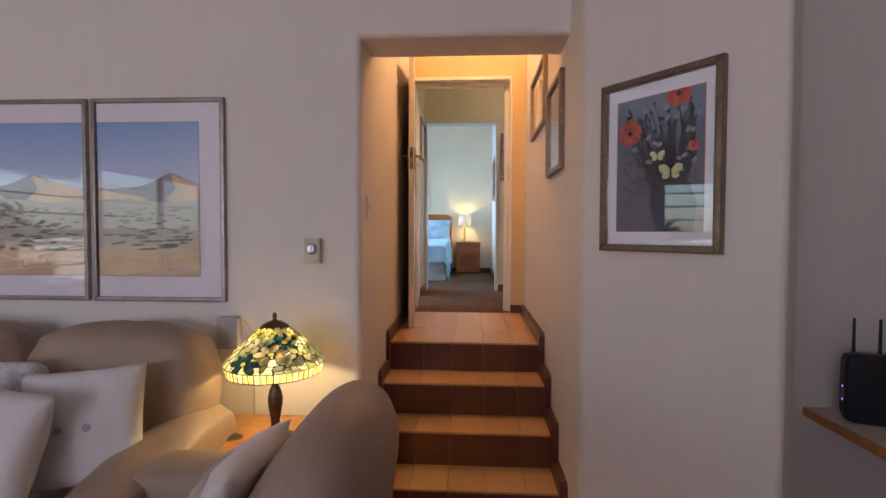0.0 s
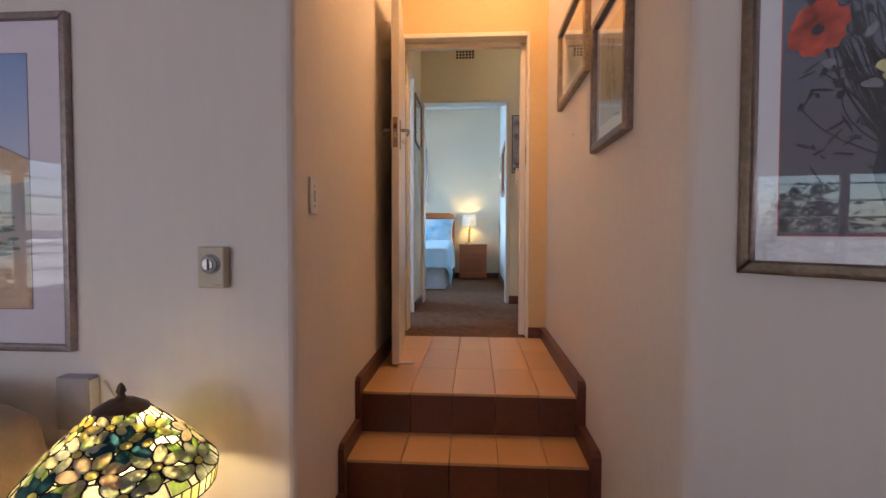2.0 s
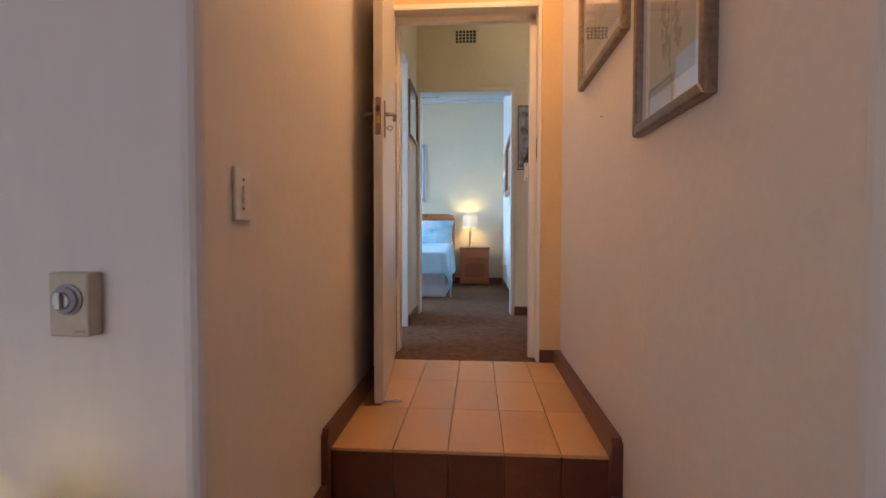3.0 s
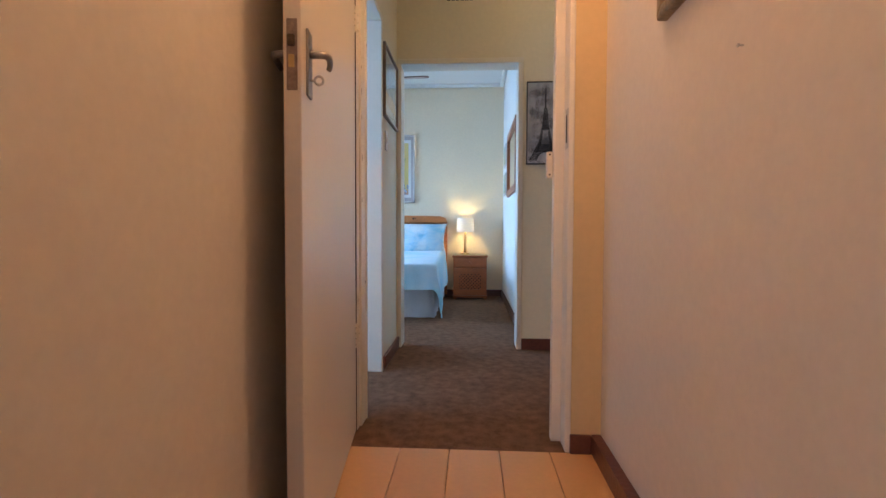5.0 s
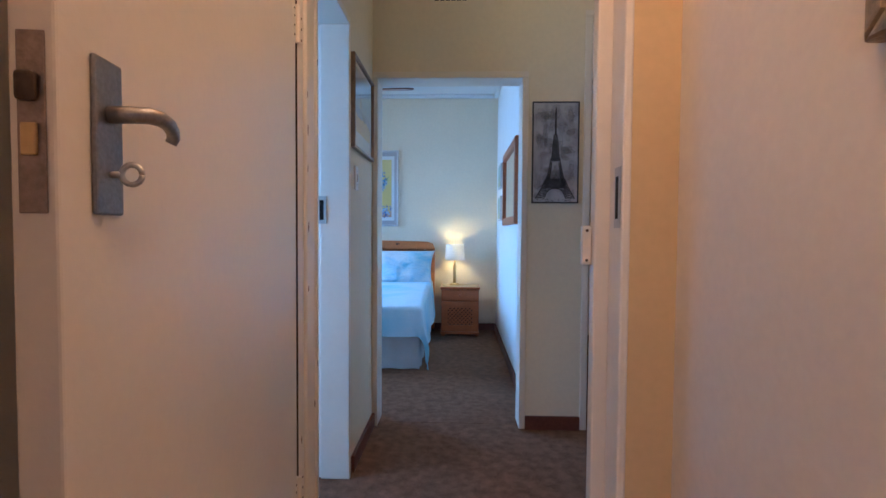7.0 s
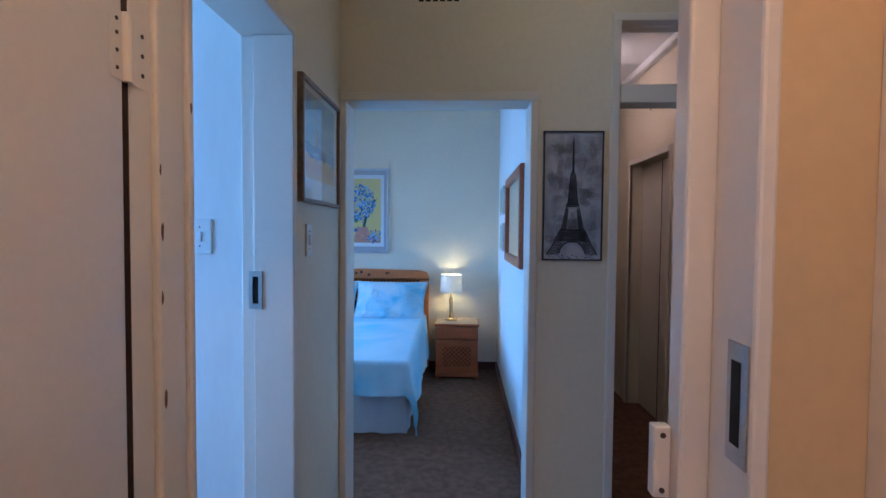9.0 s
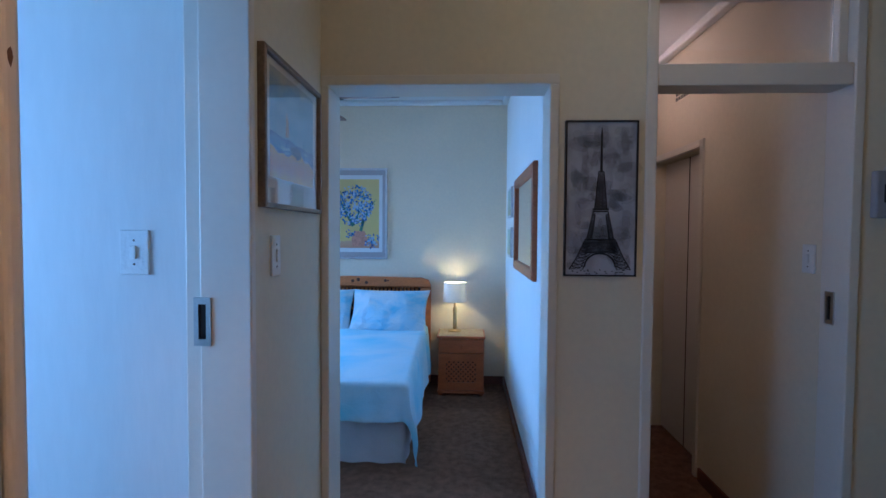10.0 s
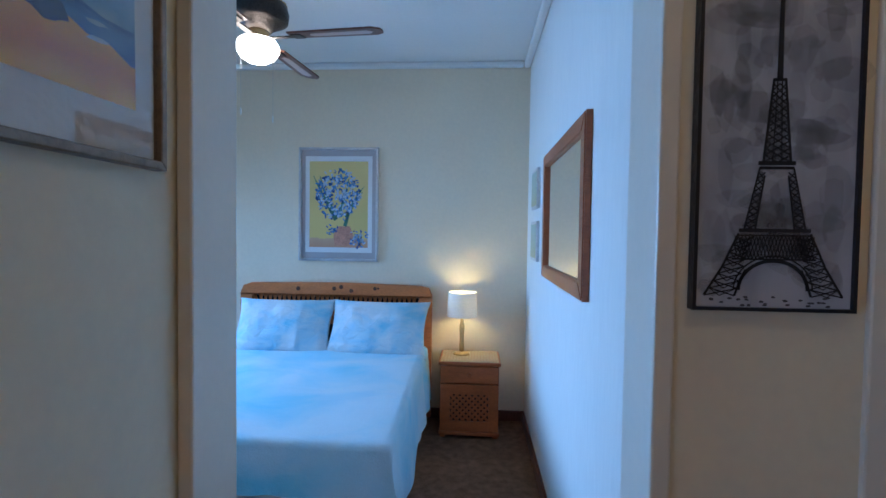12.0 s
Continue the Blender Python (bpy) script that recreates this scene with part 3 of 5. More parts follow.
tm = thing("timer_dial", (-0.511, 3.04, 1.37), "aged beige timer box with a round dial", "timer")
part("housing", box(bmesh.new(), (-0.039, -0.035, -0.06), (0.039, 0, 0.06), 0.004), BEIGEPLASTIC, tm)
dial = part("dial", lathe([(0.029, 0), (0.029, 0.004), (0.024, 0.006), (0.024, 0.012), (0.02, 0.014)], 32), GREYPLASTIC, tm, "grey dial ring")
dial.matrix_local = pose(0, -0.035, 0.01, 90, 0, 0)
knob = part("knob", box(lathe([(0.016, 0), (0.015, 0.005)], 24), (-0.005, -0.016, 0.004), (0.005, 0.016, 0.012), 0.002), STEEL, dial)
knob.matrix_local = pose(0, 0, 0.014)
part("badge", boxes(((0.012, -0.0362, -0.052), (0.032, -0.0351, -0.047))), GREYPLASTIC, tm)

sb = thing("wall_sensor", (-0.935, 3.04, 0.965), "grey plastic wall box with a thin cable", "wall box")
part("housing", box(bmesh.new(), (-0.05, -0.045, -0.08), (0.05, 0, 0.08), 0.006), GREYPLASTIC, sb)
part("side_panel", box(bmesh.new(), (0.0505, -0.038, -0.07), (0.054, -0.004, 0.07), 0.001, 1), WHITEPLASTIC, sb)
part("cable", tube([(0.07, -0.006, 0.06), (0.115, -0.006, 0.0), (0.12, -0.006, -0.2), (0.12, -0.006, -0.45)], 0.003, 6), BEIGEPLASTIC, sb)

al = thing("alarm_display", (1.765, 6.579, 2.385), "grey wall unit with a small lit display", "wall unit")
part("housing", box(bmesh.new(), (-0.055, -0.03, -0.085), (0.055, 0, 0.085), 0.006), GREYPLASTIC, al)
part("screen", boxes(((-0.03, -0.032, -0.03), (0.04, -0.0305, 0.035))), BLACK, al)
part("red_digit", boxes(((0.005, -0.033, 0.008), (0.03, -0.0321, 0.026))), glow("red display", (1.0, 0.08, 0.04), 0.6), al, "lit red digit")
part("yellow_digit", boxes(((-0.02, -0.033, -0.02), (0.008, -0.0321, -0.006))), glow("yellow display", (1.0, 0.6, 0.05), 0.5), al, "lit yellow digit")
part("wire", tube([(-0.02, -0.01, 0.085), (0.0, -0.01, 0.115), (0.02, -0.01, 0.085)], 0.002, 6), WHITEPLASTIC, al)


def air_vent(at, turn, cols, rows, w, h, label):
    v = thing("air_vent", pose(*at, 0, 0, turn), label, "air vent", "air vents")
    part("grille", boxes(((-w / 2 - 0.012, -0.002, -h / 2 - 0.012), (w / 2 + 0.012, 0, h / 2 + 0.012))), HALLPAINT, v)
    for i in range(cols):
        for k in range(rows):
            x, z = -w / 2 + w * (i + 0.5) / cols, -h / 2 + h * (k + 0.5) / rows
            # Black blocks on the grille imitate the shade inside its openings
            part("hole", boxes(((x - 0.36 * w / cols, -0.0032, z - 0.36 * h / rows), (x + 0.36 * w / cols, -0.0021, z + 0.36 * h / rows))), GAPSHADE, v)


air_vent((0.138, 6.58, 3.283), 0, 6, 4, 0.19, 0.115, "painted air brick high on a cream wall")
air_vent((1.66, 8.02, 3.19), -90, 5, 4, 0.19, 0.13, "painted air brick high on a passage wall")

# ---- pictures ----


def picture(name, m, w, h, fw, depth, fmat, label, mount=None, border=0.0, group="", glass=True, bottom=None):
    """A frame with four mitred rails, a backing, a mount with a window, and glass. Returns the thing and the art's half sizes."""
    p = thing(name, m, label, "picture", group)
    W, H2 = w / 2, h / 2
    sides = [((-W, -H2), (W, -H2), (W - fw, -H2 + fw), (-W + fw, -H2 + fw)), ((W, -H2), (W, H2), (W - fw, H2 - fw), (W - fw, -H2 + fw)),
             ((W, H2), (-W, H2), (-W + fw, H2 - fw), (W - fw, H2 - fw)), ((-W, H2), (-W, -H2), (-W + fw, -H2 + fw), (-W + fw, H2 - fw))]
    for o in sides:
        bm = prism(o, "y", -depth, 0.0)
        es = [e for e in bm.edges if all(abs(v.co.y + depth) < 1e-5 for v in e.verts)]
        bmesh.ops.bevel(bm, geom=es, offset=min(fw, depth) * 0.3, segments=3, affect="EDGES", profile=0.6)
        part("frame_rail", bm, fmat, p)
    iw, ih = W - fw, H2 - fw
    part("backing", boxes(((-iw, -0.006, -ih), (iw, -0.001, ih))), mount or MATWHITE, p, "mount board")
    if glass:
        part("glass", boxes(((-iw, -0.0125, -ih), (iw, -0.0105, ih))), GLASS if name in ("desert_picture", "seascape") else PICGLASS, p).visible_shadow = False
    return p, iw - border, ih - border


def flat(p, name, outlines, material, y=-0.0065, label=""):
    bm = bmesh.new()
    for o in outlines:
        vs = [bm.verts.new((a, y, b)) for a, b in o]
        bm.faces.new(vs)
    me = bpy.data.meshes.new(name)
    bmesh.ops.triangulate(bm, faces=bm.faces)
    for f in bm.faces:
        if f.normal.y > 0:
            f.normal_flip()
    bm.to_mesh(me)
    bm.free()
    me.materials.append(material)
    ob = new(name, me)
    ob.parent = p
    return tagged(ob, label)


def rect(x0, z0, x1, z1):
    return [(x0, z0), (x1, z0), (x1, z1), (x0, z1)]


def ellipse(cx, cz, a, b, turn=0.0, n=12, wob=0.0, rnd=random):
    out = []
    for k in range(n):
        t = 2 * math.pi * k / n
        r = 1 + wob * (rnd.random() - 0.5)
        x, z = a * r * math.cos(t), b * r * math.sin(t)
        out.append((cx + x * math.cos(turn) - z * math.sin(turn), cz + x * math.sin(turn) + z * math.cos(turn)))
    return out


def stroke(pts, w0, w1):
    """A tapered brush stroke along points."""
    left, right = [], []
    for i, (x, z) in enumerate(pts):
        a, b = pts[max(i - 1, 0)], pts[min(i + 1, len(pts) - 1)]
        d = math.hypot(b[0] - a[0], b[1] - a[1]) or 1
        nx, nz = -(b[1] - a[1]) / d, (b[0] - a[0]) / d
        w = (w0 + (w1 - w0) * i / (len(pts) - 1)) / 2
        left.append((x + nx * w, z + nz * w))
        right.append((x - nx * w, z - nz * w))
    return left + right[::-1]


def ridge(x0, x1, f, floor_z, n=24):
    return [(x0, floor_z)] + [(x0 + (x1 - x0) * k / n, f((k / n))) for k in range(n + 1)] + [(x1, floor_z)]


def paint(name, color, var=0.25, scale=18.0, fine=90.0, stretch=(1, 1, 1)):
    return mat(name, color, 0.7, var=var, scale=scale, fine=fine, bump=0.0, stretch=stretch)


# desert diptych over the sofa
rd = random.Random(3)
SKYP = gradient("painted desert sky", [(-0.02, (0.55, 0.45, 0.42)), (0.1, (0.38, 0.42, 0.5)), (0.4, (0.14, 0.24, 0.42))], 2, 0.12, 5, (1, 1, 2))
SAND = gradient("painted sand", [(-0.42, (0.42, 0.24, 0.13)), (-0.26, (0.5, 0.34, 0.2)), (-0.2, (0.36, 0.3, 0.24)), (-0.05, (0.27, 0.25, 0.22)), (0.1, (0.42, 0.3, 0.2))], 2, 0.12, 9, (0.6, 1, 3))
DUNE = paint("painted dune shade", (0.17, 0.12, 0.13), 0.3, 10)
DUNELIT = paint("painted dune light", (0.5, 0.33, 0.19), 0.2, 10)
SCRUB = paint("painted scrub", (0.1, 0.13, 0.11), 0.4, 20)
for cx, peak, seed in ((-1.29, 0.72, 1), (-1.993, 0.5, 2)):
    p, aw, ah = picture("desert_picture", pose(cx, 3.04, 1.616), 0.68, 1.005, 0.022, 0.024, PEWTERGREY, "desert dune watercolour in a slim pewter frame", MATPINK, 0.085, "desert diptych")
    z0, z1 = -0.375, 0.385
    x0, x1 = -0.315 if seed == 1 else -0.24, 0.205 if seed == 1 else 0.315
    flat(p, "image_border", [rect(x0 - 0.003, z0 - 0.003, x1 + 0.003, z1 + 0.003)], DUNE, -0.0064)
    flat(p, "sky", [rect(x0, z0, x1, z1)], SKYP, -0.0068, "painted blue sky")
    top = lambda u: 0.055 + 0.075 * math.exp(-((u - peak) / 0.3) ** 2) * (1 - 0.25 * abs(math.sin(7 * (u - peak)))) + 0.006 * math.sin(9 * u + seed)
    flat(p, "far_dune", [ridge(x0, x1, top, -0.1)], DUNE, -0.0072)
    fx = lambda u: x0 + (x1 - x0) * u
    flat(p, "lit_slope", [[(fx(peak), top(peak) - 0.004), (fx(min(1, peak + 0.14)), top(min(1, peak + 0.14)) - 0.004), (fx(1.0), top(1.0) - 0.004), (fx(1.0), -0.06), (fx(peak - 0.05), 0.005), (fx(peak + 0.06), 0.05)],
                          ridge(x0, fx(peak - 0.25), lambda u: 0.055 - 0.04 * u, -0.02)], DUNELIT, -0.0076)
    flat(p, "plain", [ridge(x0, x1, lambda u: 0.0 + 0.01 * math.sin(7 * u), z0)], SAND, -0.008)
    flat(p, "foreground_sand", [ridge(x0, x1, lambda u: -0.285 + 0.04 * u ** 2 + 0.01 * math.sin(8 * u), z0)], DUNELIT, -0.0084)
    shapes = []
    for k in range(70):
        zz = -0.03 - 0.22 * rd.random() ** 1.3
        s_ = 0.008 + 0.05 * (-zz)
        shapes.append(ellipse(rd.uniform(x0 + 0.04, x1 - 0.04), zz, s_ * rd.uniform(1.0, 2.4), s_ * 0.35, 0.05, 9, 0.7, rd))
    tagged(flat(p, "scrub", shapes, SCRUB, -0.0088), kind="stuff")

# poppies on the angled pier
turn = math.degrees(math.atan2(-0.577, 0.465))
nrm = Vector((-0.577, -0.465, 0)).normalized()
pc = Vector((0.936, 2.508, 0))
pc = pc - nrm * ((pc - Vector((0.72, 2.768, 0))).dot(nrm) - 0.001)
p, aw, ah = picture("poppy_picture", pose(pc.x, pc.y, 1.712, 0, 0, turn), 0.46, 0.64, 0.026, 0.03, PEWTER, "poppies and butterflies print in a bronze frame", MATWHITE, 0.04)
POPBG = gradient("painted dusk grey", [(-0.3, (0.12, 0.11, 0.12)), (-0.1, (0.13, 0.12, 0.14)), (0.1, (0.11, 0.13, 0.165)), (0.3, (0.19, 0.23, 0.29))], 2, 0.5, 16)
RED = paint("poppy red", (0.62, 0.09, 0.045), 0.6, 40)
STEM = paint("dark stems", (0.03, 0.038, 0.045), 0.5, 40)
YEL = paint("butterfly yellow", (0.6, 0.55, 0.25), 0.2, 30)
GREYB = paint("grey blossoms", (0.24, 0.26, 0.28), 0.4, 30)
ax, az = 0.165, 0.245
flat(p, "image_edge", [rect(-ax - 0.002, -az - 0.002, ax + 0.002, az + 0.002)], RED, -0.0063)
flat(p, "background", [rect(-ax, -az, ax, az)], POPBG, -0.0066)
VASE = paint("painted navy vase", (0.028, 0.032, 0.055), 0.4, 14)
flat(p, "vase", [[(0.0, -0.245), (0.13, -0.245), (0.145, -0.15), (0.12, -0.085), (0.09, -0.06), (0.03, -0.05), (-0.02, -0.075), (-0.03, -0.14)]], VASE, -0.0068)
st = []
for k in range(105):
    x, z, lean = rd.uniform(-ax + 0.03, ax - 0.03), rd.uniform(-0.02, az - 0.03), rd.uniform(-0.03, 0.03)
    foot = 0.04 + 0.35 * x
    line = [(foot + (x - foot) * u + lean * math.sin(math.pi * u), -0.12 + (z + 0.12) * u) for u in (0, 0.2, 0.4, 0.6, 0.8, 1.0)]
    st.append(stroke(line, 0.0036, 0.0022))
    st.append(ellipse(x, z, 0.0055, 0.0085, rd.uniform(-0.6, 0.6), 8, 0.4, rd))
for k in range(80):
    st.append(ellipse(rd.uniform(-0.13, 0.14), rd.uniform(-0.16, 0.06), rd.uniform(0.006, 0.02), rd.uniform(0.0015, 0.004), rd.uniform(-1.2, 1.2), 8, 0.3, rd))
flat(p, "stems", st, STEM, -0.007)
flat(p, "blossoms", [ellipse(rd.uniform(-0.1, 0.15), rd.uniform(-0.05, 0.2), 0.012, 0.007, rd.uniform(-1, 1), 8, 0.5, rd) for k in range(22)], GREYB, -0.0073)
for cx, cz, r in ((-0.11, 0.125, 0.046), (0.075, 0.235, 0.045), (0.13, 0.045, 0.02)):
    pop = []
    for k in range(6):
        a = k * math.pi / 3 + 0.3
        e = ellipse(cx + r * 0.45 * math.cos(a), cz + r * 0.45 * math.sin(a), r * 0.62, r * 0.5, a, 16, 0.35, rd)
        pop.append([(min(max(u, -ax), ax), min(v, az)) for u, v in e])
    flat(p, "poppy_head", pop, RED, -0.0077, "scarlet poppy head")
    flat(p, "poppy_eye", [ellipse(cx, cz - 0.004, r * 0.22, r * 0.2, 0, 9)], STEM, -0.0081)
wings = []
for cx, cz, s_ in ((0.0, 0.025, 0.02), (0.05, -0.035, 0.03)):
    for sg in (-1, 1):
        wings.append(ellipse(cx + sg * s_ * 0.75, cz + s_ * 0.3, s_ * 0.8, s_ * 0.5, sg * 0.6, 10, 0.2, rd))
        wings.append(ellipse(cx + sg * s_ * 0.55, cz - s_ * 0.4, s_ * 0.5, s_ * 0.4, -sg * 0.5, 10, 0.2, rd))
flat(p, "butterflies", wings, YEL, -0.0083, "pale yellow butterflies")

# two botanical prints on the stair wall
for yc, zc, w_, h_, fm in ((3.392, 2.035, 0.45, 0.50, PEWTER), (4.07, 2.36, 0.68, 0.425, OLDGOLD)):
    p, aw, ah = picture("botanical_print", pose(east(yc), yc, zc, 0, 0, -90.2), w_, h_, 0.03, 0.028, fm, "faded botanical print in a ribbed bronze frame", MATWHITE, 0.045, "botanical prints")
    wash = gradient("faded print wash", [(-0.3, (0.4, 0.42, 0.42)), (0.0, (0.5, 0.44, 0.36)), (0.3, (0.56, 0.48, 0.38))], 2, 0.5, 12)
    flat(p, "print", [rect(-aw + 0.01, -ah + 0.01, aw - 0.01, ah - 0.01)], wash, -0.0066)
    FAD = paint("faded sepia ink", (0.3, 0.24, 0.17), 0.4, 20)
    flat(p, "leaves", [ellipse(rd.uniform(-0.4, 0.4) * aw, rd.uniform(-0.5, 0.6) * ah, rd.uniform(0.012, 0.03), 0.008, rd.uniform(0, 3), 9, 0.5, rd) for k in range(30)] + [stroke([(0, -ah * 0.7), (0.01, 0), (0.0, ah * 0.6)], 0.006, 0.003)], FAD, -0.007)

# seascape in the hall
p, aw, ah = picture("seascape", pose(-0.31, 6.268, 2.521, 0, 0, 90), 0.50, 0.437, 0.015, 0.022, PEWTER, "beach watercolour in a thin aged gold frame", MATWHITE, 0.03)
SEASKY = gradient("painted sea sky", [(-0.05, (0.5, 0.52, 0.5)), (0.02, (0.16, 0.3, 0.48)), (0.08, (0.3, 0.44, 0.58)), (0.13, (0.14, 0.28, 0.46)), (0.19, (0.42, 0.42, 0.36))], 2, 1.1, 8, (1, 1, 1.4))
SEAB = gradient("painted sea", [(-0.09, (0.2, 0.3, 0.48)), (-0.06, (0.06, 0.13, 0.34)), (-0.03, (0.12, 0.24, 0.46)), (0.0, (0.05, 0.1, 0.3))], 2, 1.0, 15, (0.8, 1, 3))
SANDY = gradient("painted beach", [(-0.13, (0.78, 0.47, 0.05)), (-0.09, (0.68, 0.27, 0.03)), (-0.04, (0.76, 0.42, 0.05))], 2, 0.7, 16)
flat(p, "sky", [rect(-0.19, -0.02, 0.19, 0.182)], SEASKY, -0.0066)
flat(p, "sea", [ridge(-0.19, 0.19, lambda u: 0.0 - 0.012 * u + 0.003 * math.sin(20 * u), -0.1)], SEAB, -0.007)
flat(p, "beach", [ridge(-0.19, 0.19, lambda u: -0.04 - 0.01 * math.sin(7 * u) - 0.016 * u + 0.004 * math.sin(31 * u), -0.13, 40)], SANDY, -0.0074)
flat(p, "sail", [[(-0.075, 0.0), (-0.045, 0.005), (-0.05, 0.05), (-0.066, 0.075)]], paint("painted orange sail", (0.5, 0.26, 0.14), 0.4), -0.0078)
flat(p, "rock", [ellipse(0.02, -0.035, 0.045, 0.018, -0.2, 14, 0.5, rd)], paint("painted blue rock", (0.06, 0.09, 0.18), 0.4), -0.0078)
tagged(flat(p, "foam", [ellipse(rd.uniform(-0.1, 0.17), rd.uniform(-0.05, -0.02), 0.02, 0.004, 0.1, 9, 0.6, rd) for k in range(8)], paint("painted foam", (0.45, 0.52, 0.6), 0.3), -0.0076), kind="stuff")

# tower canvas
CAN = gradient("grey brushed canvas", [(-0.3, (0.44, 0.44, 0.48)), (-0.12, (0.31, 0.31, 0.35)), (0.05, (0.42, 0.42, 0.46)), (0.18, (0.30, 0.30, 0.34)), (0.3, (0.42, 0.42, 0.45))], 2, 1.6, 9, (1.2, 1, 0.45))
INK = paint("black ink", (0.014, 0.014, 0.018), 0.4, 60)
p = thing("tower_canvas", pose(0.7425, 6.58, 2.366), "grey canvas with a black iron tower, thin black frame", "picture")
W, H2 = 0.132, 0.287
for lo, hi in (((-W, -0.022, -H2), (-W + 0.006, -0.001, H2)), ((W - 0.006, -0.022, -H2), (W, -0.001, H2)), ((-W + 0.006, -0.022, H2 - 0.006), (W - 0.006, -0.001, H2)), ((-W + 0.006, -0.022, -H2), (W - 0.006, -0.001, -H2 + 0.006))):
    part("frame_rail", boxes((lo, hi)), BLACK, p)
part("canvas", boxes(((-W + 0.006, -0.015, -H2 + 0.006), (W - 0.006, -0.002, H2 - 0.006))), CAN, p)
yy = -0.0168


def veil(name, color, cover):
    """Thin translucent paint."""
    m = bpy.data.materials.new(name)
    m.use_nodes = True
    b = m.node_tree.nodes["Principled BSDF"]
    b.inputs["Base Color"].default_value, b.inputs["Roughness"].default_value = (*color, 1), 0.6
    b.inputs["Alpha"].default_value = cover
    return m


def bar(a, b, w):
    return stroke([a, b], w, w)


lat, solid = [], []
# half widths at heights: feet, first deck, second deck, top
FEET, D1, D2, D3, TIP = -0.262, -0.152, -0.037, 0.1, 0.262
solid.append([(-0.005, D3), (0.005, D3), (0.0016, 0.235), (0.003, 0.24), (0.0008, TIP), (-0.0008, TIP), (-0.003, 0.24), (-0.0016, 0.235)])
solid.append([(-0.011, D3 - 0.003), (0.011, D3 - 0.003), (0.011, D3 + 0.002), (-0.011, D3 + 0.002)])
solid += [rect(-0.028, D2 - 0.012, 0.028, D2 - 0.007), rect(-0.03, D2 - 0.005, 0.03, D2 + 0.002), rect(-0.058, D1 - 0.002, 0.058, D1 + 0.004), rect(-0.058, D1 - 0.009, 0.058, D1 - 0.006), rect(-0.068, D1 - 0.049, 0.068, D1 - 0.046)]
for sg in (-1, 1):
    solid += [bar((sg * 0.022, D2), (sg * 0.0095, D3), 0.004), bar((sg * 0.007, D2), (sg * 0.0035, D3), 0.002)]
    solid += [bar((sg * 0.05, D1), (sg * 0.0275, D2 - 0.01), 0.003), bar((sg * 0.032, D1), (sg * 0.019, D2 - 0.022), 0.003)]
    solid += [stroke([(sg * 0.112, FEET), (sg * 0.083, -0.213), (sg * 0.058, D1 - 0.004)], 0.0045, 0.0035), stroke([(sg * 0.062, FEET), (sg * 0.053, -0.235), (sg * 0.045, -0.217)], 0.004, 0.0035)]
    n = 8
    for k in range(n):
        z, zz = FEET + 0.1 * k / n, FEET + 0.1 * (k + 1) / n
        o = lambda q: 0.112 - 0.054 * ((q - FEET) / 0.108) ** 0.85
        i_ = lambda q: 0.062 - 0.03 * ((q - FEET) / 0.108)
        lat += [bar((sg * o(z), z), (sg * i_(zz), zz), 0.0022), bar((sg * i_(z), z), (sg * o(zz), zz), 0.0022)]
        mid = lambda q: (o(q) + i_(q)) / 2
        lat += [bar((sg * mid(z), z), (sg * o(zz), zz), 0.0016), bar((sg * mid(z), z), (sg * i_(zz), zz), 0.0016)]
    n = 9
    for k in range(n):
        z, zz = D1 + 0.098 * k / n, D1 + 0.098 * (k + 1) / n
        o = lambda q: 0.05 - 0.0225 * (q - D1) / 0.105
        i_ = lambda q: 0.032 - 0.013 * (q - D1) / 0.093
        lat += [bar((sg * o(z), z), (sg * i_(zz), zz), 0.0022), bar((sg * i_(z), z), (sg * o(zz), zz), 0.0022)]
    n = 11
    for k in range(n):
        z, zz = D2 + 0.13 * k / n, D2 + 0.13 * (k + 1) / n
        o = lambda q: 0.022 - 0.0125 * (q - D2) / 0.137
        lat += [bar((sg * o(z), z), (0, zz), 0.0022), bar((0, z), (sg * o(zz), zz), 0.0022)]
for k in range(22):
    u = -0.064 + 0.128 * k / 22
    for q, r in ((D1 - 0.028, D1 - 0.009), (D1 - 0.047, D1 - 0.028)):
        lat += [bar((u, q), (u + 0.0058, r), 0.0016), bar((u + 0.0058, q), (u, r), 0.0016)]
arch = [(0.056 * math.cos(a), -0.252 + 0.05 * math.sin(a)) for a in [math.pi * k / 20 for k in range(21)]]
solid.append(stroke(arch, 0.006, 0.006))
solid.append(stroke([(1.14 * x, -0.252 + 1.16 * (z + 0.252)) for x, z in arch], 0.0025, 0.0025))
rb = random.Random(41)
for k, (v, nn) in enumerate(((0.10, 26), (0.15, 26), (0.30, 26), (0.36, 20))):
    dabs = []
    for j in range(nn):
        x, z, w, h = rb.uniform(-0.105, 0.105), rb.uniform(-0.25, 0.25), rb.uniform(0.012, 0.03), rb.uniform(0.012, 0.05)
        dabs.append(ellipse(x, z, w, h, rb.choice((0, 0.1, 1.5)), 9, 0.35, rb))
    tagged(flat(p, "brushwork", dabs, veil("grey wash %d" % k, (v, v, v * 1.08), 0.14), yy + 0.0012 - 0.0002 * k), kind="stuff")
fill = [[(-0.021, D2), (0.021, D2), (0.009, D3), (-0.009, D3)], rect(-0.056, D1 - 0.045, 0.056, D1)]
fill += [[(sg * 0.05, D1), (sg * 0.032, D1), (sg * 0.019, D2 - 0.02), (sg * 0.0275, D2 - 0.01)] for sg in (-1, 1)]
flat(p, "tower_wash", fill, veil("dark ink wash", (0.03, 0.03, 0.035), 0.3), yy + 0.0003)
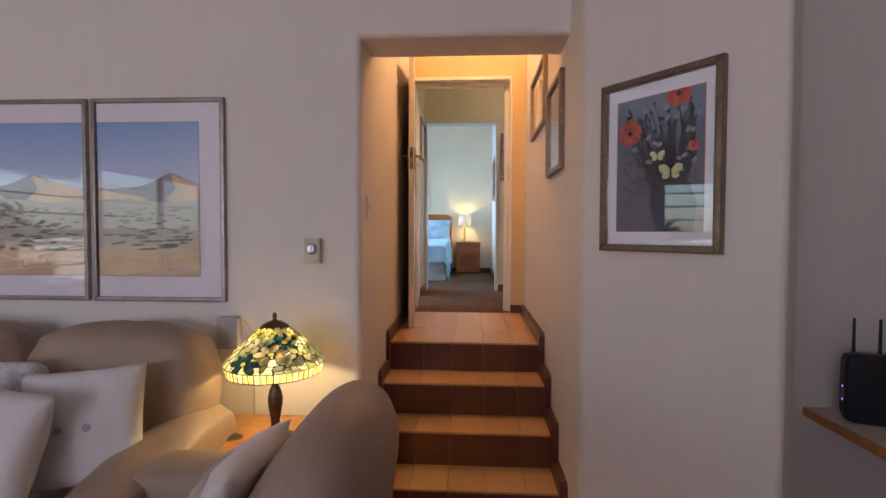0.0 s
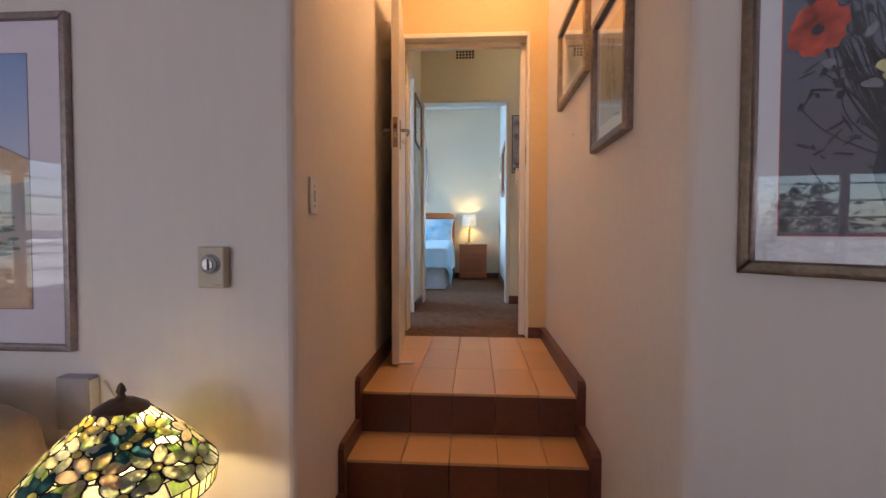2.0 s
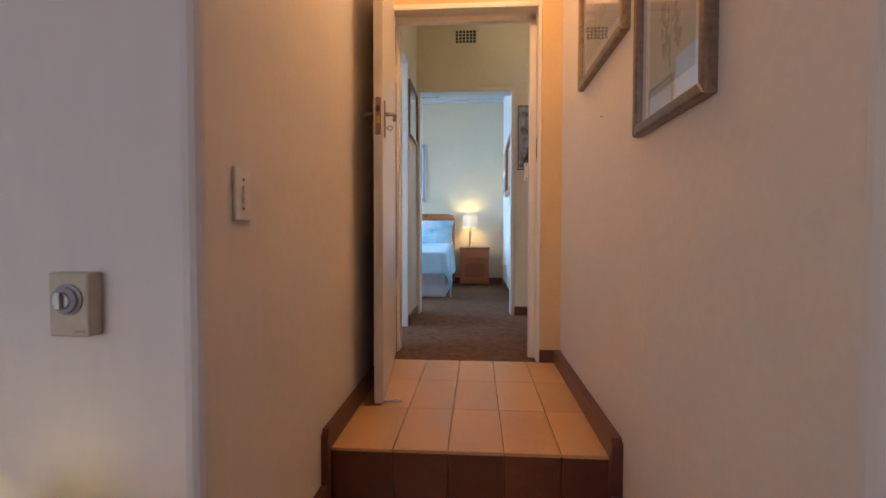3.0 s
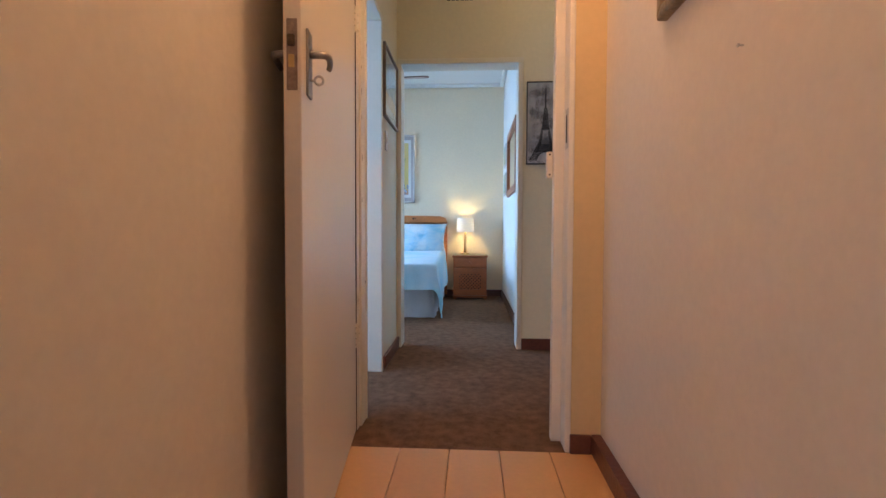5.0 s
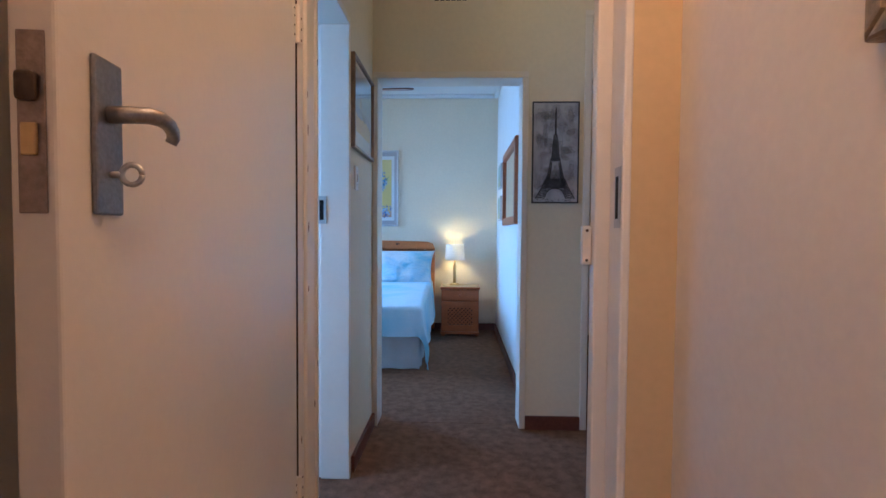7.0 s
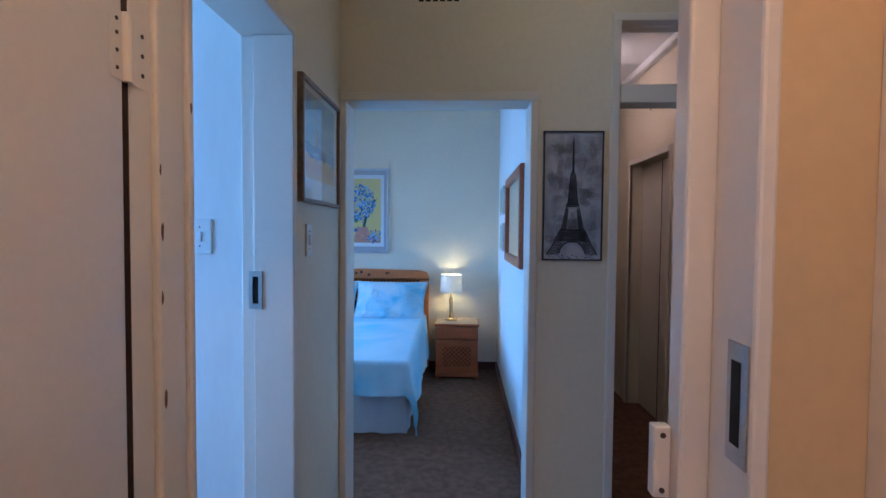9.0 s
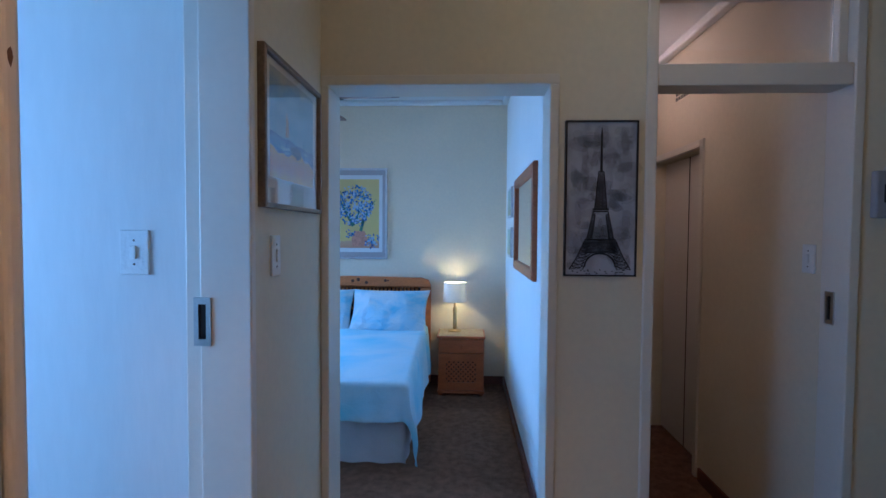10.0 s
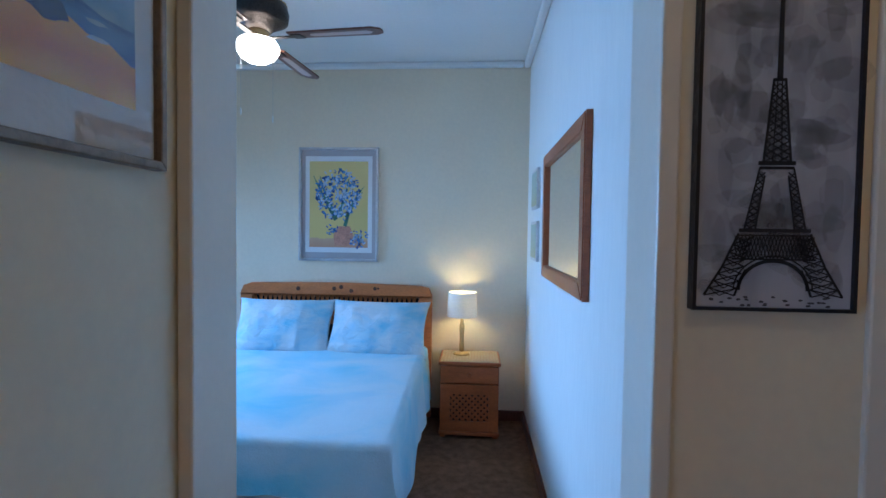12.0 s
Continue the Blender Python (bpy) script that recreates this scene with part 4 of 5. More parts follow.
tagged(flat(p, "tower_outline", solid, INK, yy), kind="stuff")
tagged(flat(p, "tower_lattice", lat, INK, yy - 0.0004), kind="stuff")
tagged(flat(p, "ground_dabs", [ellipse(rd.uniform(-0.1, 0.1), rd.uniform(-0.278, -0.262), 0.004, 0.002, 0, 7, 0.5, rd) for k in range(26)], paint("grey dabs", (0.07, 0.07, 0.08)), yy - 0.0004), kind="stuff")


# ---- soft shapes ----


def puff(w, d, h, n=14, power=2.6, pinch=0.0, wrinkle=0.0, seed=1):
    """A stuffed block: a rounded box whose faces bulge."""
    bm = bmesh.new()
    bmesh.ops.create_cube(bm, size=2.0)
    bmesh.ops.subdivide_edges(bm, edges=bm.edges, cuts=n, use_grid_fill=True)
    off = Vector((seed * 3.1, seed * 1.7, seed * 0.9))
    for v in bm.verts:
        c = v.co
        r = (abs(c.x) ** power + abs(c.y) ** power + abs(c.z) ** power) ** (1 / power)
        q = c / r * max(abs(c.x), abs(c.y), abs(c.z))
        q = q * 0.75 + c * 0.25 if pinch == 0 else q
        p = Vector((q.x * w / 2, q.y * d / 2, q.z * h / 2))
        if wrinkle:
            p += q.normalized() * wrinkle * (noise.noise(p * 6 + off) + 0.5 * noise.noise(p * 17 + off))
        v.co = p
    return bm


def pillow(w, h, t, seed=1, n=22, sag=0.05):
    """A sewn pillow in the xz plane with pulled-out corners, plump in the middle."""
    bm = bmesh.new()
    grid = {}
    off = Vector((seed * 5.3, 0, seed * 2.1))
    for side in (-1, 1):
        for i in range(n + 1):
            for k in range(n + 1):
                u, v = 2 * i / n - 1, 2 * k / n - 1
                edge = max(abs(u), abs(v)) > 0.999
                if edge and side == 1:
                    grid[1, i, k] = grid[-1, i, k]
                    continue
                plump = (max(0, 1 - u * u) * max(0, 1 - v * v)) ** 0.42
                x = u * w / 2 * (1 - sag * (1 - v * v) * abs(u) ** 3)
                z = v * h / 2 * (1 - sag * (1 - u * u) * abs(v) ** 3)
                y = side * t / 2 * plump
                wr = 0.012 * noise.noise(Vector((x * 9, side, z * 9)) + off) + 0.006 * noise.noise(Vector((x * 24, side, z * 8)) + off)
                grid[side, i, k] = bm.verts.new((x, y + side * wr * (plump + 0.15), z))
    for side in (-1, 1):
        for i in range(n):
            for k in range(n):
                q = [grid[side, i, k], grid[side, i + 1, k], grid[side, i + 1, k + 1], grid[side, i, k + 1]]
                bm.faces.new(q if side < 0 else q[::-1])
    return bm


def moved(bm, m):
    bmesh.ops.transform(bm, matrix=m, verts=bm.verts)
    return bm


# ---- living room ----
sofa = thing("sofa", (-1.72, 2.5, 0), "taupe leather sofa with plump back cushions", "sofa")
part("base", box(bmesh.new(), (-0.95, -0.45, 0.04), (0.85, 0.42, 0.30), 0.04, 3), LEATHER, sofa, "", True)
for k, x in enumerate((-0.52, 0.29)):
    part("seat_cushion", moved(puff(0.82, 0.72, 0.24, wrinkle=0.012, seed=k + 2), pose(x, -0.1, 0.38)), LEATHER, sofa, "", True)
    part("back_cushion", moved(puff(0.84, 0.36, 0.62, wrinkle=0.014, seed=k + 5), pose(x + (0.15 if k else 0.13), 0.26, 0.745, -8, 0, 0)), LEATHER, sofa, "", True)
arm = moved(puff(0.30, 0.92, 0.40, wrinkle=0.014, seed=9), pose(0.80, -0.06, 0.485, 6, 0, 0))
part("arm", arm, LEATHER, sofa, "padded arm with gathered front", True)
for k, (x, y, z, tz, ty) in enumerate(((-1.175, 2.40, 0.735, 14, -4), (-1.37, 2.22, 0.72, -8, 6))):
    c = thing("cushion", pose(x, y, z, -16, ty, tz), "off-white square scatter cushion with two grey buttons" if k == 0 else "off-white square scatter cushion", "cushion", "scatter cushions")
    part("cover", pillow(0.43, 0.43, 0.17, k + 1), LINEN, c, "", True)
    if k == 0:
        for bx in (-0.035, 0.055):
            part("button", lathe([(0.001, -0.004), (0.013, -0.003), (0.014, 0.002), (0.006, 0.004)], 14), GREYPLASTIC, c, "grey button").matrix_local = pose(bx, -0.087, 0.0, 90, 0, 0)
bol = thing("bolster", pose(-1.57, 2.50, 0.88, 0, 90, 8), "small pale patterned bolster on a sofa", "bolster")
part("cover", lathe([(0.02, -0.13), (0.05, -0.125), (0.06, -0.1), (0.062, 0), (0.06, 0.1), (0.05, 0.125), (0.02, 0.13)], 24), mat("pale patterned cotton", (0.66, 0.63, 0.62), 0.9, var=0.3, scale=30, fine=90, bump=0.08), bol, "", True)

chair = thing("recliner_chair", (-0.275, 2.05, 0), "taupe leather recliner armchair with a throw", "armchair")


def wedge(profile, half, yc, n=16, power=3.0, seed=1, wrinkle=0.01):
    """A padded slab: a side profile in xz swept along y, drawn in at both ends."""
    bm = bmesh.new()
    cx, cz = sum(q[0] for q in profile) / len(profile), sum(q[1] for q in profile) / len(profile)
    fine = []
    m = len(profile)
    for i in range(m):
        p0, p1, p2, p3 = (Vector(profile[(i + d) % m]) for d in (-1, 0, 1, 2))
        for t in (0, 0.25, 0.5, 0.75):
            fine.append(0.5 * (2 * p1 + (p2 - p0) * t + (2 * p0 - 5 * p1 + 4 * p2 - p3) * t * t + (3 * p1 - p0 - 3 * p2 + p3) * t ** 3))
    rings = []
    for k in range(n + 1):
        a = -1 + 2 * k / n
        a = math.sin(a * math.pi / 2)
        s_ = max(0.02, (1 - abs(a) ** power)) ** (1 / power)
        ring_ = []
        for q in fine:
            v = Vector((cx + (q.x - cx) * s_, yc + a * half, cz + (q.y - cz) * s_))
            v += Vector((0.6, 0, 0.8)) * wrinkle * noise.noise(v * 7 + Vector((seed, 0, 0)))
            ring_.append(bm.verts.new(v))
        rings.append(ring_)
    for p, q in zip(rings, rings[1:]):
        for i in range(len(fine)):
            j = (i + 1) % len(fine)
            bm.faces.new((p[i], p[j], q[j], q[i]))
    bm.faces.new(rings[0])
    bm.faces.new(rings[-1][::-1])
    return bm


part("backrest", wedge([(-0.22, 0.42), (-0.09, 0.69), (0.03, 0.885), (0.11, 0.975), (0.20, 1.0), (0.28, 0.945), (0.315, 0.82), (0.29, 0.6), (0.26, 0.25), (-0.05, 0.25)], 0.36, 0.0, seed=3), LEATHER, chair, "reclined padded backrest", True)
part("seat", moved(puff(0.62, 0.56, 0.24, wrinkle=0.012, seed=12), pose(-0.40, 0.02, 0.42)), LEATHER, chair, "", True)
part("arm", moved(puff(0.72, 0.24, 0.40, wrinkle=0.012, seed=14), pose(-0.38, 0.26, 0.49)), LEATHER, chair, "", True)
part("arm", moved(puff(0.62, 0.22, 0.36, wrinkle=0.012, seed=15), pose(-0.38, -0.36, 0.44)), LEATHER, chair, "", True)
part("base", box(bmesh.new(), (-0.65, -0.36, 0.02), (0.22, 0.38, 0.34), 0.05, 3), LEATHER, chair, "", True)
cm = Matrix(((0, -0.77, 0.64, -0.42), (1, 0, 0, 1.99), (0, 0.64, 0.77, 0.735), (0, 0, 0, 1)))
cc = thing("cushion", cm, "cream and brown cushion leaning in an armchair", "cushion", "scatter cushions")
part("cover", pillow(0.40, 0.36, 0.13, 5), LINEN, cc, "", True)
part("band", moved(pillow(0.41, 0.11, 0.145, 6, 12, 0.0), pose(0, 0, 0.06)), THROW, cc, "brown woven band", True)

tbl = thing("side_table", (-0.61, 2.74, 0), "orange varnished pine side table beside a sofa", "side table")
part("tabletop", box(bmesh.new(), (-0.31, -0.27, 0.535), (0.29, 0.28, 0.56), 0.006), ORANGEWOOD, tbl)
for x in (-0.27, 0.25):
    for y in (-0.23, 0.24):
        part("leg", box(bmesh.new(), (x - 0.022, y - 0.022, 0), (x + 0.022, y + 0.022, 0.534), 0.004), ORANGEWOOD, tbl)
for y in (-0.235, 0.225):
    part("apron", boxes(((-0.25, y, 0.46), (0.23, y + 0.02, 0.534))), ORANGEWOOD, tbl)
co_ = thing("coaster", (-0.785, 2.74, 0.56), "dark oval coaster on a pine side table", "coaster")
part("disc", moved(lathe([(0.05, 0), (0.052, 0.003), (0.048, 0.006)], 28), Matrix.Diagonal((1, 0.75, 1, 1))), BRONZE, co_)

# leaded glass lamp
LX, LY = -0.59, 2.75
lampt = thing("table_lamp", (LX, LY, 0.56), "leaded glass table lamp with floral shade, lit", "table lamp")
part("base", lathe([(0.085, 0), (0.085, 0.008), (0.06, 0.02), (0.03, 0.032), (0.018, 0.06), (0.02, 0.09), (0.03, 0.15), (0.032, 0.18), (0.024, 0.215), (0.014, 0.235), (0.017, 0.245), (0.014, 0.26), (0.012, 0.30), (0.006, 0.32), (0.006, 0.49)], 32), BRONZE, lampt, "turned bronze stem", True)
ZB, ZT, RB, RT = 0.337, 0.492, 0.208, 0.056
LEAD = mat("dark lead came", (0.02, 0.018, 0.015), 0.45, 0.7, var=0.2)
GL = {k: translucent("%s stained glass" % k, c, 0.75, 0.25, 0.3, 60) for k, c in {
    "cream": (0.88, 0.85, 0.62), "white": (0.88, 0.88, 0.8), "yellow": (0.88, 0.78, 0.3), "pink": (0.8, 0.6, 0.48), "blue": (0.03, 0.1, 0.18), "green": (0.35, 0.5, 0.16), "grey": (0.62, 0.68, 0.62), "amber": (0.75, 0.62, 0.3)}.items()}


def cone(u, v, off=0.0):
    """u: turn in radians, v: 0 at the rim to 1 at the crown."""
    r = RB + (RT - RB) * (0.9 * v + 0.1 * v * v) + off
    return Vector((r * math.cos(u), r * math.sin(u), ZB + (ZT - ZB) * v + off * 0.7))


shade = part("shade", bmesh.new(), LEAD, lampt, "leaded glass shade")
rr_ = random.Random(11)


def glass_patch(u, v, a, b, turn, kind, off):
    """A petal of glass on the shade with its own lead rim."""
    for grow, mt, o, nm in ((1.2, LEAD, off, "came"), (0.95, GL[kind], off + 0.0012, "glass_piece")):
        bm = bmesh.new()
        mid = RB + (RT - RB) * v
        sl = 0.25
        ring_ = []
        for k in range(10):
            t = 2 * math.pi * k / 10
            x, y = grow * a * math.cos(t), grow * b * math.sin(t)
            x, y = x * math.cos(turn) - y * math.sin(turn), x * math.sin(turn) + y * math.cos(turn)
            ring_.append(bm.verts.new(cone(u + x / mid, min(max(v + y / sl, 0.0), 1.0), o)))
        if nm == "came":
            inner = []
            for k in range(10):
                t = 2 * math.pi * k / 10
                x, y = 0.84 * a * math.cos(t), 0.84 * b * math.sin(t)
                x, y = x * math.cos(turn) - y * math.sin(turn), x * math.sin(turn) + y * math.cos(turn)
                inner.append(bm.verts.new(cone(u + x / mid, min(max(v + y / sl, 0.0), 1.0), o)))
            for k in range(10):
                bm.faces.new((ring_[k], ring_[(k + 1) % 10], inner[(k + 1) % 10], inner[k]))
        else:
            c = bm.verts.new(cone(u, v, o + 0.0015))
            for k in range(10):
                bm.faces.new((ring_[k], ring_[(k + 1) % 10], c))
        part(nm, bm, mt, shade)


# background glass between the flowers
cells_u, cells_v = 26, 6
for i in range(cells_u):
    for k in range(cells_v):
        bm = bmesh.new()
        u0, u1 = 2 * math.pi * (i + 0.5 * (k % 2)) / cells_u, 2 * math.pi * (i + 1 + 0.5 * (k % 2)) / cells_u
        v0, v1 = k / cells_v, (k + 1) / cells_v
        e_, f_ = 0.02, 0.012
        q = [bm.verts.new(cone(a, b)) for a, b in ((u0 + e_, v0 + f_), (u1 - e_, v0 + f_), (u1 - e_, v1 - f_), (u0 + e_, v1 - f_))]
        bm.faces.new(q)
        part("glass_piece", bm, GL[rr_.choice(("cream", "white", "white", "grey", "grey", "green") if k < 4 else ("cream", "white", "yellow", "cream"))], shade)
ln = bmesh.new()
for k in range(cells_v + 1):
    v = k / cells_v
    ring_ = [cone(2 * math.pi * i / 48, v) for i in range(49)]
    tube(ring_, 0.0021, 4, ln)
for i in range(cells_u):
    for k in range(cells_v):
        u0 = 2 * math.pi * (i + 0.5 * (k % 2)) / cells_u
        tube([cone(u0, k / cells_v), cone(u0, (k + 1) / cells_v)], 0.002, 4, ln)
part("lead_lines", ln, LEAD, shade)
FRONT = -math.pi / 2 + 0.3
for n_, (du, v, r, kind) in enumerate(((0.0, 0.42, 0.036, "pink"), (-0.62, 0.2, 0.036, "blue"), (0.42, 0.66, 0.032, "blue"), (0.75, 0.35, 0.034, "cream"), (-0.35, 0.62, 0.03, "white"), (1.3, 0.2, 0.036, "grey"), (-1.1, 0.5, 0.032, "cream"),
                                       (-0.75, 0.85, 0.024, "yellow"), (0.95, 0.75, 0.026, "yellow"), (0.1, 0.88, 0.024, "cream"), (1.9, 0.5, 0.036, "pink"), (2.6, 0.25, 0.036, "cream"), (3.2, 0.6, 0.034, "blue"), (-1.8, 0.3, 0.036, "pink"), (-2.5, 0.6, 0.034, "white"), (0.35, 0.15, 0.03, "grey"))):
    r *= 1.25
    for k in range(6):
        a = k * math.pi / 3 + rr_.random() * 0.4
        mid = RB + (RT - RB) * v
        glass_patch(FRONT + du + r * math.cos(a) / mid, v + r * 0.8 * math.sin(a) / 0.25, r * 0.62, r * 0.36, a, kind, 0.0022 + 0.0004 * (k % 2))
    glass_patch(FRONT + du, v, r * 0.3, r * 0.26, 0, "yellow" if kind != "yellow" else "green", 0.0045)
    for k in (0, 1):
        a = rr_.uniform(0, 6.28)
        glass_patch(FRONT + du + 1.5 * r * math.cos(a) / (RB + (RT - RB) * v), min(max(v + 1.4 * r * math.sin(a) / 0.25, 0.04), 0.95), r * 0.7, r * 0.24, a, "green", 0.0012)
NB = 52
for i in range(NB):
    u0, u1 = 2 * math.pi * i / NB + 0.012, 2 * math.pi * (i + 1) / NB - 0.012
    bm = bmesh.new()
    bm.faces.new([bm.verts.new((r * math.cos(u), r * math.sin(u), z)) for u, z, r in ((u0, ZB - 0.038, RB - 0.006), (u1, ZB - 0.038, RB - 0.006), (u1, ZB - 0.002, RB), (u0, ZB - 0.002, RB))])
    part("border_glass", bm, GL["amber" if i % 3 else "cream"], shade)
ln = bmesh.new()
for i in range(NB):
    u = 2 * math.pi * i / NB
    tube([((RB - 0.006) * math.cos(u), (RB - 0.006) * math.sin(u), ZB - 0.038), (RB * math.cos(u), RB * math.sin(u), ZB)], 0.0017, 4, ln)
tube([((RB - 0.006) * math.cos(2 * math.pi * i / 48), (RB - 0.006) * math.sin(2 * math.pi * i / 48), ZB - 0.039) for i in range(49)], 0.0022, 5, ln)
part("border_lead", ln, LEAD, shade)
cap = part("cap", lathe([(0.06, 0.488), (0.058, 0.496), (0.03, 0.513), (0.012, 0.518), (0.01, 0.522), (0.007, 0.527), (0.011, 0.534), (0.008, 0.545), (0.002, 0.554)], 28), BRONZE, lampt, "pierced bronze cap with finial", True)

# alcove desk and router
dk = thing("desk", (1.622, 2.76, 0), "pale desk with a pine edge in an alcove", "desk")
part("desktop", box(bmesh.new(), (0.012, -0.62, 0.725), (1.2, -0.001, 0.75), 0.002), mat("pale laminate", (0.62, 0.55, 0.47), 0.4, var=0.06), dk)
part("edge_strip", box(bmesh.new(), (0.0, -0.63, 0.715), (0.0115, -0.001, 0.751), 0.003), ORANGEWOOD, dk, "pine edging strip")
part("side_panel", box(bmesh.new(), (0.36, -0.58, 0.0), (0.38, -0.02, 0.724), 0.002), REDWOOD, dk)
ro = thing("router", pose(1.80, 2.58, 0.75, 0, 0, -18), "black upright router with two aerials", "router")
part("case", moved(puff(0.27, 0.07, 0.262, n=8, power=7), pose(0, 0, 0.131)), BLACK, ro, "", False)
for x in (-0.095, -0.015):
    an = part("aerial", tube([(x, 0.02, 0.23), (x, 0.02, 0.28), (x, 0.02, 0.39)], [0.007, 0.006, 0.0045], 10), BLACK, ro)
for z in (0.08, 0.13):
    part("status_light", boxes(((-0.1365, -0.012, z), (-0.134, -0.006, z + 0.008))), glow("violet led", (0.25, 0.2, 1.0), 0.6), ro)
cab = thing("tall_cabinet", (2.02, 2.755, 0), "dark wooden cabinet standing in an alcove", "cabinet")
part("body", box(bmesh.new(), (0.42, -0.3, 0.751), (1.2, -0.004, 2.1), 0.004), REDWOOD, cab)

# west window and garden
WINW = mat("white window enamel", (0.78, 0.78, 0.78), 0.35, var=0.04)
w1 = tagged(thing("window_1", (-3.56, 0.275, 0.95), "white steel window with horizontal burglar bars", "window"), kind="structure")
for lo, hi in (((-0.03, -1.575, 0), (0.03, 1.575, 0.05)), ((-0.03, -1.575, 1.15), (0.03, 1.575, 1.2)), ((-0.03, -1.575, 0.05), (0.03, -1.525, 1.15)), ((-0.03, 1.525, 0.05), (0.03, 1.575, 1.15)), ((-0.03, 0.3, 0.05), (0.03, 0.36, 1.15)), ((-0.035, -1.525, 0.46), (0.035, 1.525, 0.54)), ((-0.03, -0.7, 0.05), (0.03, -0.64, 1.15))):
    part("window_frame", boxes((lo, hi)), WINW, w1)
for z in (0.2, 0.34, 0.68, 0.84, 1.0):
    part("burglar_bar", tube([(0.02, -1.52, z), (0.02, 1.52, z)], 0.008, 6), WINW, w1)
part("window_sill", boxes(((0.03, -1.575, -0.03), (0.14, 1.575, 0.0))), WINW, w1)
setting("ground", boxes(((-300, -300, -0.6), (300, 300, -0.45))), mat("dry lawn", (0.12, 0.13, 0.05), 0.95, var=0.4, scale=2, fine=30))
patio = setting("pavement", boxes(((-7.0, -4.0, -0.45), (-3.62, 5.0, -0.3))), mat("pale paving", (0.5, 0.47, 0.43), 0.85, var=0.2))
gw = thing("garden_wall", (-8.6, 0.5, -0.45), "white plastered garden wall behind planting", "garden wall")
part("wall", box(bmesh.new(), (-0.1, -6, 0), (0.1, 6, 1.7), 0.02), WHITEWALL, gw)
part("coping", box(bmesh.new(), (-0.14, -6.05, 1.7), (0.14, 6.05, 1.78), 0.02), WHITEWALL, gw)
pg = thing("patio_beam", (-5.6, 0.5, -0.3), "white patio beam on posts", "patio beam")
part("beam", box(bmesh.new(), (-0.08, -2.0, 2.55), (0.08, 5, 2.75), 0.01), WHITEWALL, pg)
part("roof", box(bmesh.new(), (-0.3, -2.0, 2.76), (1.95, 5, 2.86), 0.01), WHITEWALL, pg, "flat patio roof")
for y in (1.0, 4.5):
    part("post", box(bmesh.new(), (-0.07, y - 0.07, 0), (0.07, y + 0.07, 2.549), 0.01), WHITEWALL, pg)
LEAF = mat("garden leaf", (0.06, 0.12, 0.035), 0.5, var=0.5, scale=4, fine=20)
SPIKE = mat("blue-green spiky leaf", (0.16, 0.24, 0.2), 0.45, var=0.4, scale=6, fine=30)
rp_ = random.Random(21)
for y, x, hgt in ((2.6, -7.6, 2.6), (1.2, -7.9, 2.2), (-0.6, -7.5, 2.8), (-2.4, -7.8, 2.5), (3.9, -7.2, 2.4)):
    sh = thing("shrub", (x, y, -0.45), "leafy green garden shrub by a white wall", "shrub", "garden shrubs")
    bm = bmesh.new()
    for k in range(5):
        a = k * 1.25
        tube([(0, 0, 0), (0.12 * math.cos(a), 0.12 * math.sin(a), hgt * 0.4), (0.35 * math.cos(a), 0.35 * math.sin(a), hgt * 0.8)], [0.03, 0.02, 0.008], 6, bm)
    part("stems", bm, PINEDARK, sh)
    bm = bmesh.new()
    for k in range(900):
        th_, ph = rp_.uniform(0, 6.283), rp_.uniform(-0.9, 1.2)
        r = rp_.uniform(0.35, 0.85) * (1 + 0.25 * math.sin(3 * th_ + y))
        c = Vector((r * math.cos(th_) * math.cos(ph), r * math.sin(th_) * math.cos(ph), hgt * 0.58 + 0.45 * hgt * math.sin(ph) * rp_.uniform(0.6, 1)))
        d = Vector((rp_.uniform(-1, 1), rp_.uniform(-1, 1), rp_.uniform(-0.6, 1))).normalized()
        u = d.orthogonal().normalized()
        bm.faces.new([bm.verts.new(c + q) for q in (d * -0.09, u * 0.035, d * 0.09, u * -0.035)])
    part("leaves", bm, LEAF, sh)
for y, x in ((0.3, -6.6), (-1.4, -6.4)):
    ag = thing("spiky_plant", (x, y, -0.45), "spiky blue-green garden plant", "plant", "spiky plants")
    bm = bmesh.new()
    for k in range(120):
        th_, ph = rp_.uniform(0, 6.283), rp_.uniform(0.1, 1.45)
        d = Vector((math.cos(th_) * math.cos(ph), math.sin(th_) * math.cos(ph), math.sin(ph)))
        base = Vector((0, 0, 0.75))
        tip = base + d * rp_.uniform(0.8, 1.2) + Vector((0, 0, -0.25))
        sd = d.cross(Vector((0, 0, 1))).normalized() * 0.025
        mid = base + d * 0.6
        bm.faces.new([bm.verts.new(q) for q in (base - sd, mid - sd, tip, mid + sd, base + sd)])
    part("blades", bm, SPIKE, ag)
    part("trunk", tube([(0, 0, 0), (0.03, 0, 0.4), (0, 0, 0.78)], [0.1, 0.08, 0.06], 10), PINEDARK, ag)

